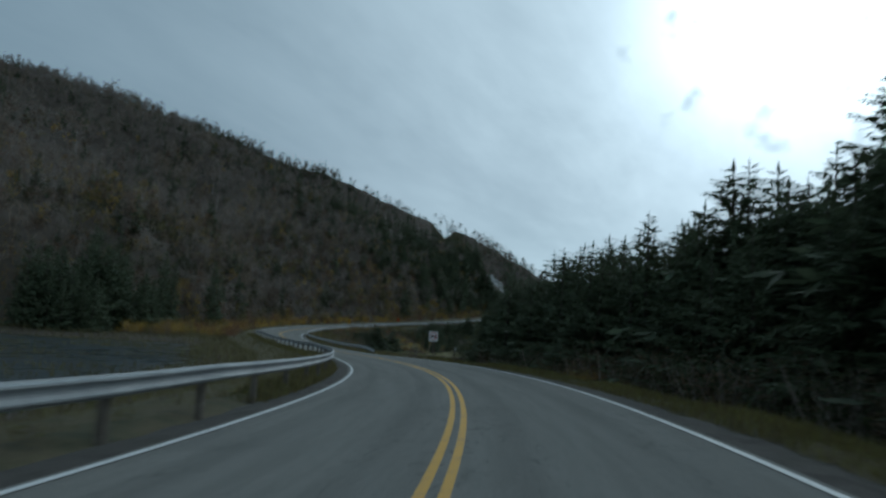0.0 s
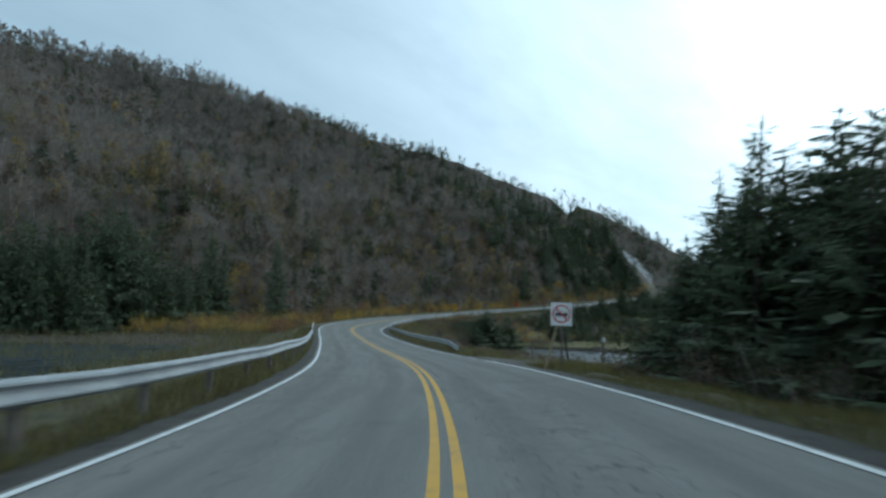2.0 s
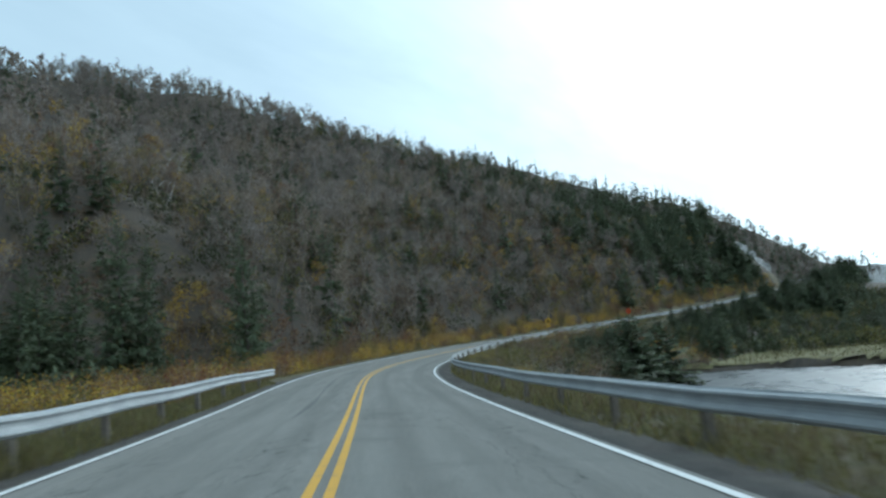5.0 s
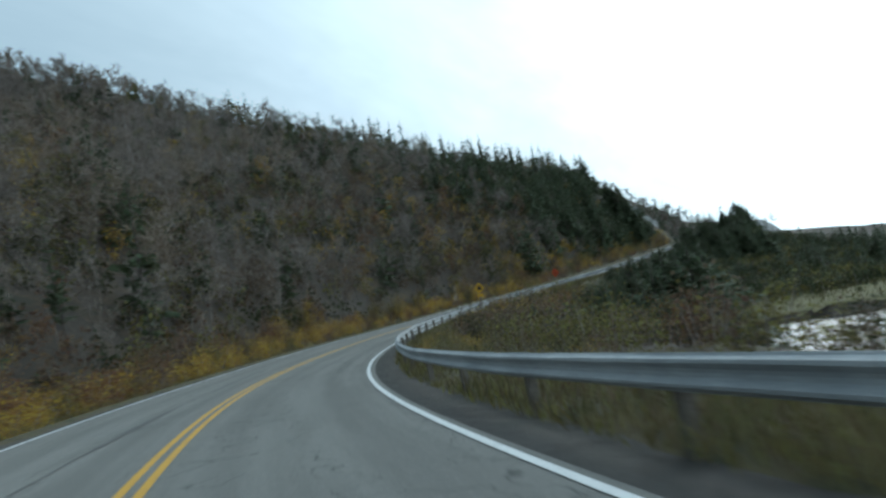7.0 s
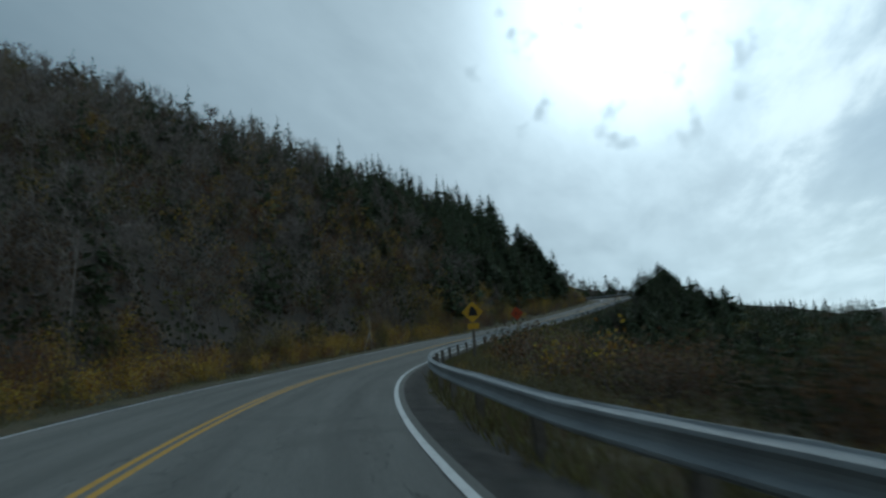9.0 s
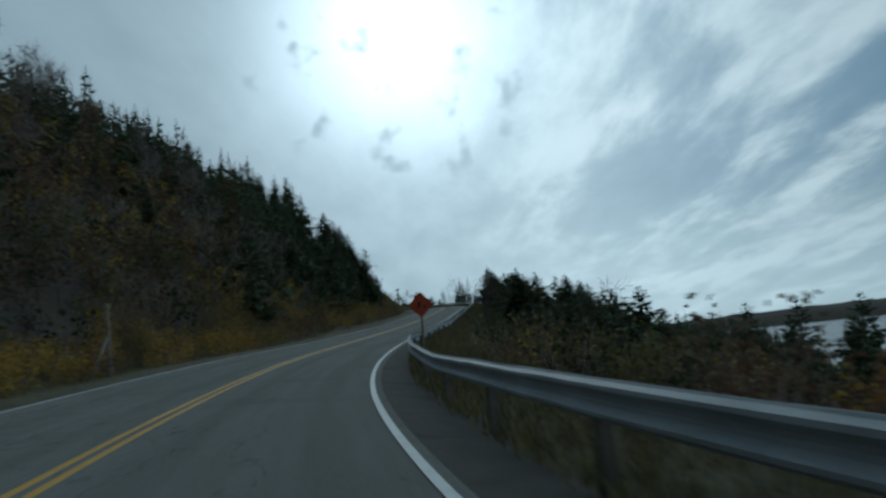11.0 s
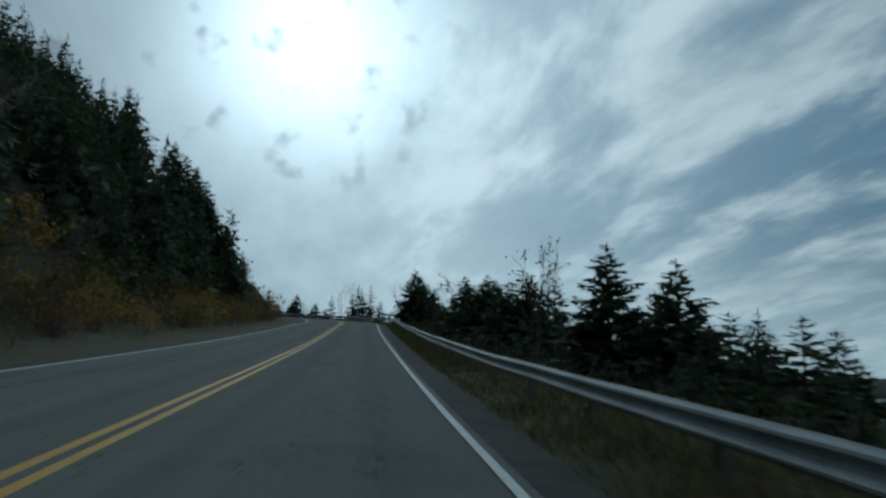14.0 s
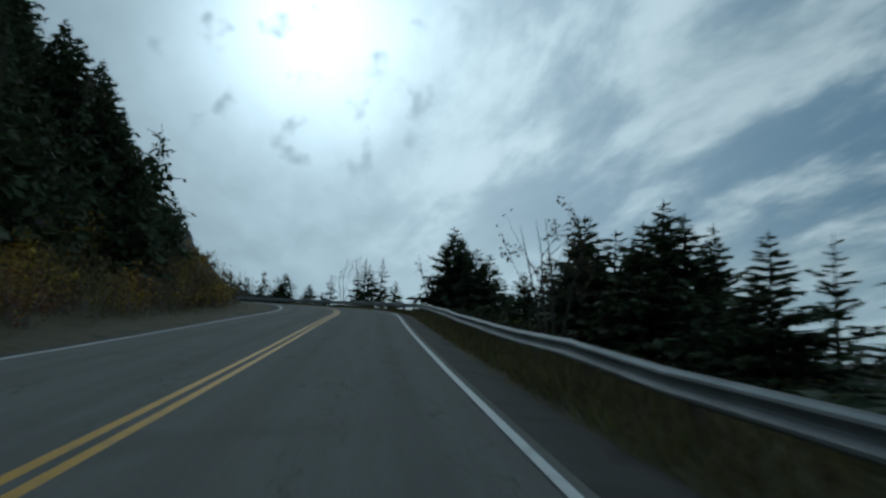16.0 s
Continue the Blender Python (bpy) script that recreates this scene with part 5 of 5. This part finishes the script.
def box_outline(cx, cz, w, h, r=0.02):
    pts = []
    for sx, sz, a0 in ((1, 1, 0), (-1, 1, 90), (-1, -1, 180), (1, -1, 270)):
        for a in (0, 45, 90):
            t = radians(a0 + a)
            pts.append((cx + sx * (w / 2 - r) + r * math.cos(t), cz + sz * (h / 2 - r) + r * math.sin(t)))
    return pts


def turned(points, angle, cx=0.0, cz=0.0):
    c, s = math.cos(angle), math.sin(angle)
    return [(cx + (x - cx) * c - (z - cz) * s, cz + (x - cx) * s + (z - cz) * c) for x, z in points]


def ring(cx, cz, r0, r1, depth, y0, n=40):
    bm = bmesh.new()
    rows = []
    for i in range(n):
        t = 2 * math.pi * i / n
        rows.append([bm.verts.new((cx + r * math.cos(t), y, cz + r * math.sin(t))) for r, y in ((r0, y0), (r1, y0), (r1, y0 + depth), (r0, y0 + depth))])
    for i in range(n):
        a, b = rows[i], rows[(i + 1) % n]
        for k in range(4):
            bm.faces.new((a[k], a[(k + 1) % 4], b[(k + 1) % 4], b[k]))
    bmesh.ops.recalc_face_normals(bm, faces=bm.faces)
    return bm


def beam(a, b, w, d):
    """A squared timber from a to b."""
    a, b = Vector(a), Vector(b)
    bm = bmesh.new()
    m = Matrix.Translation((a + b) / 2) @ (b - a).to_track_quat("Z", "Y").to_matrix().to_4x4() @ Matrix.Diagonal((w, d, (b - a).length, 1))
    bmesh.ops.create_cube(bm, size=1.0, matrix=m)
    bmesh.ops.bevel(bm, geom=bm.edges, offset=min(w, d) * 0.08, segments=1)
    return bm


def standing(name, s, o, label, category, turn=0.0, lean=0.0, lift=0.0, group=""):
    """An empty at the foot of a thing beside the road, its -y side to the traffic. Its foot is level with the road."""
    x, y, z = on_road(float(s), float(o))
    zr = float(np.interp(s, _sg, _rz))
    ob = tagged(new(name), label, category, group=group)
    ob.matrix_basis = pose(x, y, zr + lift, 0, lean, math.degrees(heading(s)) + turn)
    x0, y0 = np.array([x]), np.array([y])
    return ob, float(ground_height(x0, y0)[0]) - zr - lift - 0.25


def no_camping_sign():
    ob, g = standing("road_sign", 45.3, 5.21, "white square sign with a red ring over a dark vehicle shape", "road sign", turn=-6)
    c = 1.99
    board = part("board", plate(box_outline(0, c, 0.76, 0.82, 0.015), 0.018), M_SIGN_WHITE, ob)
    part("ring", ring(0, c + 0.01, 0.275, 0.325, 0.004, -0.005), M_SIGN_RED, board, "red prohibition ring")
    part("bar", plate(turned(box_outline(0, c + 0.01, 0.58, 0.05, 0.002), radians(-45), 0, c + 0.01), 0.003, -0.009), M_SIGN_RED, board, "red diagonal bar")
    part("symbol", plate([(-0.22, c - 0.06), (0.22, c - 0.06), (0.22, c + 0.04), (0.1, c + 0.045), (0.06, c + 0.02), (-0.06, c + 0.02), (-0.1, c + 0.045), (-0.22, c + 0.05)], 0.003, -0.004), M_SIGN_BLACK, board, "black vehicle symbol")
    for dz in (-0.095, 0.085):
        part("line", plate(box_outline(0, c + dz, 0.46, 0.012, 0.002), 0.003, -0.004), M_SIGN_BLACK, board, "thin black line")
    part("post", beam((0.03, 0.06, g), (0.03, 0.06, c + 0.35), 0.075, 0.075), M_POST, ob)
    part("brace", beam((-0.66, 0.2, g), (-0.13, 0.07, c - 0.34), 0.05, 0.085), M_TIMBER, ob, "pale timber brace")
    part("brace", beam((0.5, 0.5, g), (0.09, 0.1, c - 0.62), 0.045, 0.08), M_POST, ob)
    return ob


def hill_warning_sign():
    ob, g = standing("road_sign", 164.7, 6.2, "yellow diamond warning sign over a small yellow tab plate", "road sign", turn=-10, lean=4)
    c = 2.00
    r = 0.66
    board = part("board", plate(turned(box_outline(0, c, r, r, 0.04), radians(45), 0, c), 0.012), M_SIGN_YELLOW, ob)
    part("symbol", plate([(-0.19, c - 0.16), (0.22, c - 0.16), (0.20, c - 0.02), (0.13, c + 0.12), (0.03, c + 0.22), (-0.04, c + 0.24), (-0.1, c + 0.18), (-0.15, c)], 0.003, -0.004), M_SIGN_BLACK, board, "black rounded symbol")
    tab = part("tab_plate", plate(turned(box_outline(0.02, 1.40, 0.50, 0.25, 0.03), radians(3), 0, 1.40), 0.012), M_SIGN_YELLOW, ob, "small yellow plate")
    part("post", beam((0.0, 0.07, g), (0.0, 0.07, c + 0.2), 0.1, 0.1), M_POST, ob)
    return ob


def works_sign():
    ob, g = standing("road_sign", 198.2, 4.94, "orange diamond roadwork sign with a small red flag", "road sign", turn=-8, lean=2)
    c = 1.66
    board = part("board", plate(turned(box_outline(0, c, 0.80, 0.80, 0.01), radians(45), 0, c), 0.01), M_SIGN_ORANGE, ob)
    part("symbol", plate([(-0.13, c - 0.17), (-0.08, c - 0.18), (-0.05, c - 0.02), (0.0, c - 0.05), (0.0, c + 0.05), (-0.015, c + 0.14), (-0.05, c + 0.17), (-0.12, c + 0.12), (-0.14, c)], 0.003, -0.004), M_SIGN_BLACK, board, "black worn symbol")
    part("symbol", plate([(0.10, c - 0.15), (0.2, c - 0.15), (0.23, c - 0.08), (0.17, c - 0.02), (0.12, c - 0.07)], 0.003, -0.004), M_SIGN_BLACK, board, "black worn symbol")
    bm = plate([(-0.33, c + 0.36), (-0.18, c + 0.47), (-0.10, c + 0.44), (-0.24, c + 0.26)], 0.006, 0.012)
    part("flag", bm, M_FLAG, ob, "small red cloth flag")
    part("post", beam((0.0, 0.06, g), (0.0, 0.06, c + 0.1), 0.1, 0.1), M_TIMBER, ob)
    return ob


def braced_pole():
    ob, g = standing("braced_pole", 193.0, -6.3, "pale weathered timber pole held by a slanted brace", "pole", lift=0.3)
    part("pole", beam((0, 0, g), (-0.05, 0.02, 2.55), 0.13, 0.13), M_TIMBER, ob)
    part("brace", beam((-0.62, -0.5, g - 0.1), (-0.04, 0.0, 1.35), 0.09, 0.09), M_PALE, ob, "pale brace timber")
    return ob


def marker_post(s, o, top, label, plate_size=0.0):
    ob, g = standing("marker_post", s, o, label, "post")
    part("post", beam((0, 0.05, g), (0, 0.05, top), 0.13, 0.13), M_POST, ob)
    if plate_size:
        board = part("board", plate(box_outline(0, top - 0.08, plate_size, plate_size * 1.3, 0.01), 0.012, -0.03), M_SIGN_WHITE, ob, "small white plate")
        part("symbol", plate(box_outline(0, top - 0.08, plate_size * 0.5, plate_size * 0.5, 0.01), 0.003, -0.034), M_SIGN_BLACK, board, "dark plate symbol")


def rock_face():
    """A steep bare slab of rock beside the bend."""
    g = np.random.default_rng(55)
    s, u = np.meshgrid(np.arange(318, 361, 0.6), np.arange(7.8, 22, 0.45), indexing="ij")
    edge = np.minimum(np.minimum(s - 318, 361 - s) / 8.0, np.minimum(u - 7.8, 22 - u) / 3.0).clip(0, 1)
    p = on_road(s.ravel(), -u.ravel())
    p[:, 2] = ground_height(p[:, 0], p[:, 1])
    bump = np.array([noise.multi_fractal(Vector(q) * 0.22, 0.9, 2.1, 5) for q in p])
    ledge = np.abs(np.sin(p[:, 2] * 0.9 + s.ravel() * 0.25 + bump * 2.5)) ** 2
    d = (0.05 + 0.7 * bump + 0.75 * ledge) * edge.ravel() - 0.6 * (1 - edge.ravel())
    th = np.interp(s.ravel(), _sg, _th)
    p += np.stack([np.cos(th) * d, np.sin(th) * d, 0.55 * d], 1)
    me = mesh_from("rock_face", p, strip_faces(*s.shape)[:, ::-1], [M_ROCK])
    tagged(new("rock_face", me), "steep pale grey bare rock face above the bend", "rock", kind="structure")


def drive():
    """Gravel drive leaving the road to the shore side."""
    v, rows = [], 0
    for o in np.linspace(3.7, 17, 14):
        for q, drop in ((-1.3, 0.4), (-1, 0), (-0.5, 0), (0, 0), (0.5, 0), (1, 0), (1.3, 0.4)):
            spread = 2.7 + 1.9 * math.exp(-(o - 3.7) / 2.0)
            along = 54.9 + q * spread - (o - 3.7) * 0.72
            x, y, z = on_road(along, o)
            gz = float(ground_height(np.array([x]), np.array([y]))[0])
            t = min(1, (o - 3.7) / 9)
            v.append((x, y, (z - 0.015) * (1 - t) + max(gz + 0.05, float(np.interp(55, _sg, _rz)) - 0.45) * t - drop))
    me = mesh_from("drive", v, strip_faces(14, 7), [M_GRAVEL], True)
    tagged(new("drive", me), "grey gravel drive leading off the road", "drive", kind="structure")


def far_headland():
    """Low wooded land across the bay."""
    g = np.random.default_rng(3)
    a = np.radians(np.linspace(-26, -110, 90))
    top = 10 + 26 * smooth01(np.linspace(0, 1, 90) * 3) + 5 * np.sin(np.linspace(0, 14, 90)) + g.normal(0, 1.2, 90)
    v = []
    for k, t in enumerate(a):
        for r, z in ((1500, WATER_Z - 1), (1540, WATER_Z + top[k] * 0.5), (1650, WATER_Z + top[k]), (1900, WATER_Z + top[k] * 0.9), (2300, WATER_Z - 2)):
            v.append((-math.sin(t) * r - 30, math.cos(t) * r + 150, z))
    me = mesh_from("headland", v, strip_faces(90, 5), [M_GROUND], True)
    tagged(new("headland", me), "low wooded headland far across the bay", "headland", kind="structure")


def sparse_tree(s, o, top, seed, trunks, leaves, label):
    x, y, z = on_road(float(s), float(o))
    gz = float(ground_height(np.array([x]), np.array([y]))[0])
    h = float(np.interp(s, _sg, _rz)) + top - gz
    wood, lf = bare_parts(h / 0.95, seed, spread=0.42 if trunks > 1 else 0.26, limbs=10, twigs=60, leaves=leaves, leaf=0.13, trunks=trunks, twig_w=0.018, girth=0.9 if trunks > 1 else 0.75)
    ob = thing_tree("bare_tree", wood, lf, M_BARK, M_LEAF["brown_leaves"], label, "bare shore trees", "leafage")
    ob.matrix_basis = pose(x, y, gz - 0.15, 0, 0, seed * 40)


no_camping_sign()
hill_warning_sign()
works_sign()
braced_pole()
marker_post(58.9, 11.7, 1.1, "dark timber marker post with a small white plate", 0.17)
marker_post(70.0, 10.8, 0.6, "short dark timber post on the shore")
rock_face()
drive()
far_headland()
sparse_tree(237.8, 8.2, 4.9, 7, 1, 60, "thin bare tree keeping a few brown leaves")
sparse_tree(243.5, 9.6, 3.4, 39, 1, 40, "thin bare tree keeping a few brown leaves")
sparse_tree(270.4, 7.9, 4.9, 16, 4, 330, "wind-bent bare tree with scattered leaves")
sparse_tree(307.5, 9.0, 5.9, 15, 3, 120, "wind-bent bare tree with scattered leaves")
sparse_tree(201.0, 13.0, 1.9, 51, 3, 0, "small bare sapling behind the guardrail")
sparse_tree(204.5, 15.0, 2.2, 52, 3, 0, "small bare sapling behind the guardrail")
sparse_tree(208.5, 14.0, 1.9, 53, 3, 0, "small bare sapling behind the guardrail")
sparse_tree(345.0, 21.0, 7.2, 18, 2, 0, "bare grey tree beside the bend")
sparse_tree(338.0, 18.2, 7.4, 21, 1, 0, "bare grey tree beside the bend")


def landmark_birch():
    """The forked pale birch that stands out on the hillside."""
    x, y = -75.6, 159.8
    gz = float(ground_height(np.array([x]), np.array([y]))[0])
    wood, lf = bare_parts(8.5, 71, girth=2.0, spread=0.55, limbs=12, twigs=120, leaves=420, leaf=0.3, trunks=3, twig_w=0.035)
    ob = thing_tree("birch_tree", wood, lf, M_PALE, M_LEAF["olive_leaves"], "forked pale birch with a thin olive crown on the hillside", "", "leafage")
    ob.matrix_basis = pose(x, y, gz, 0, 0, 30)


landmark_birch()
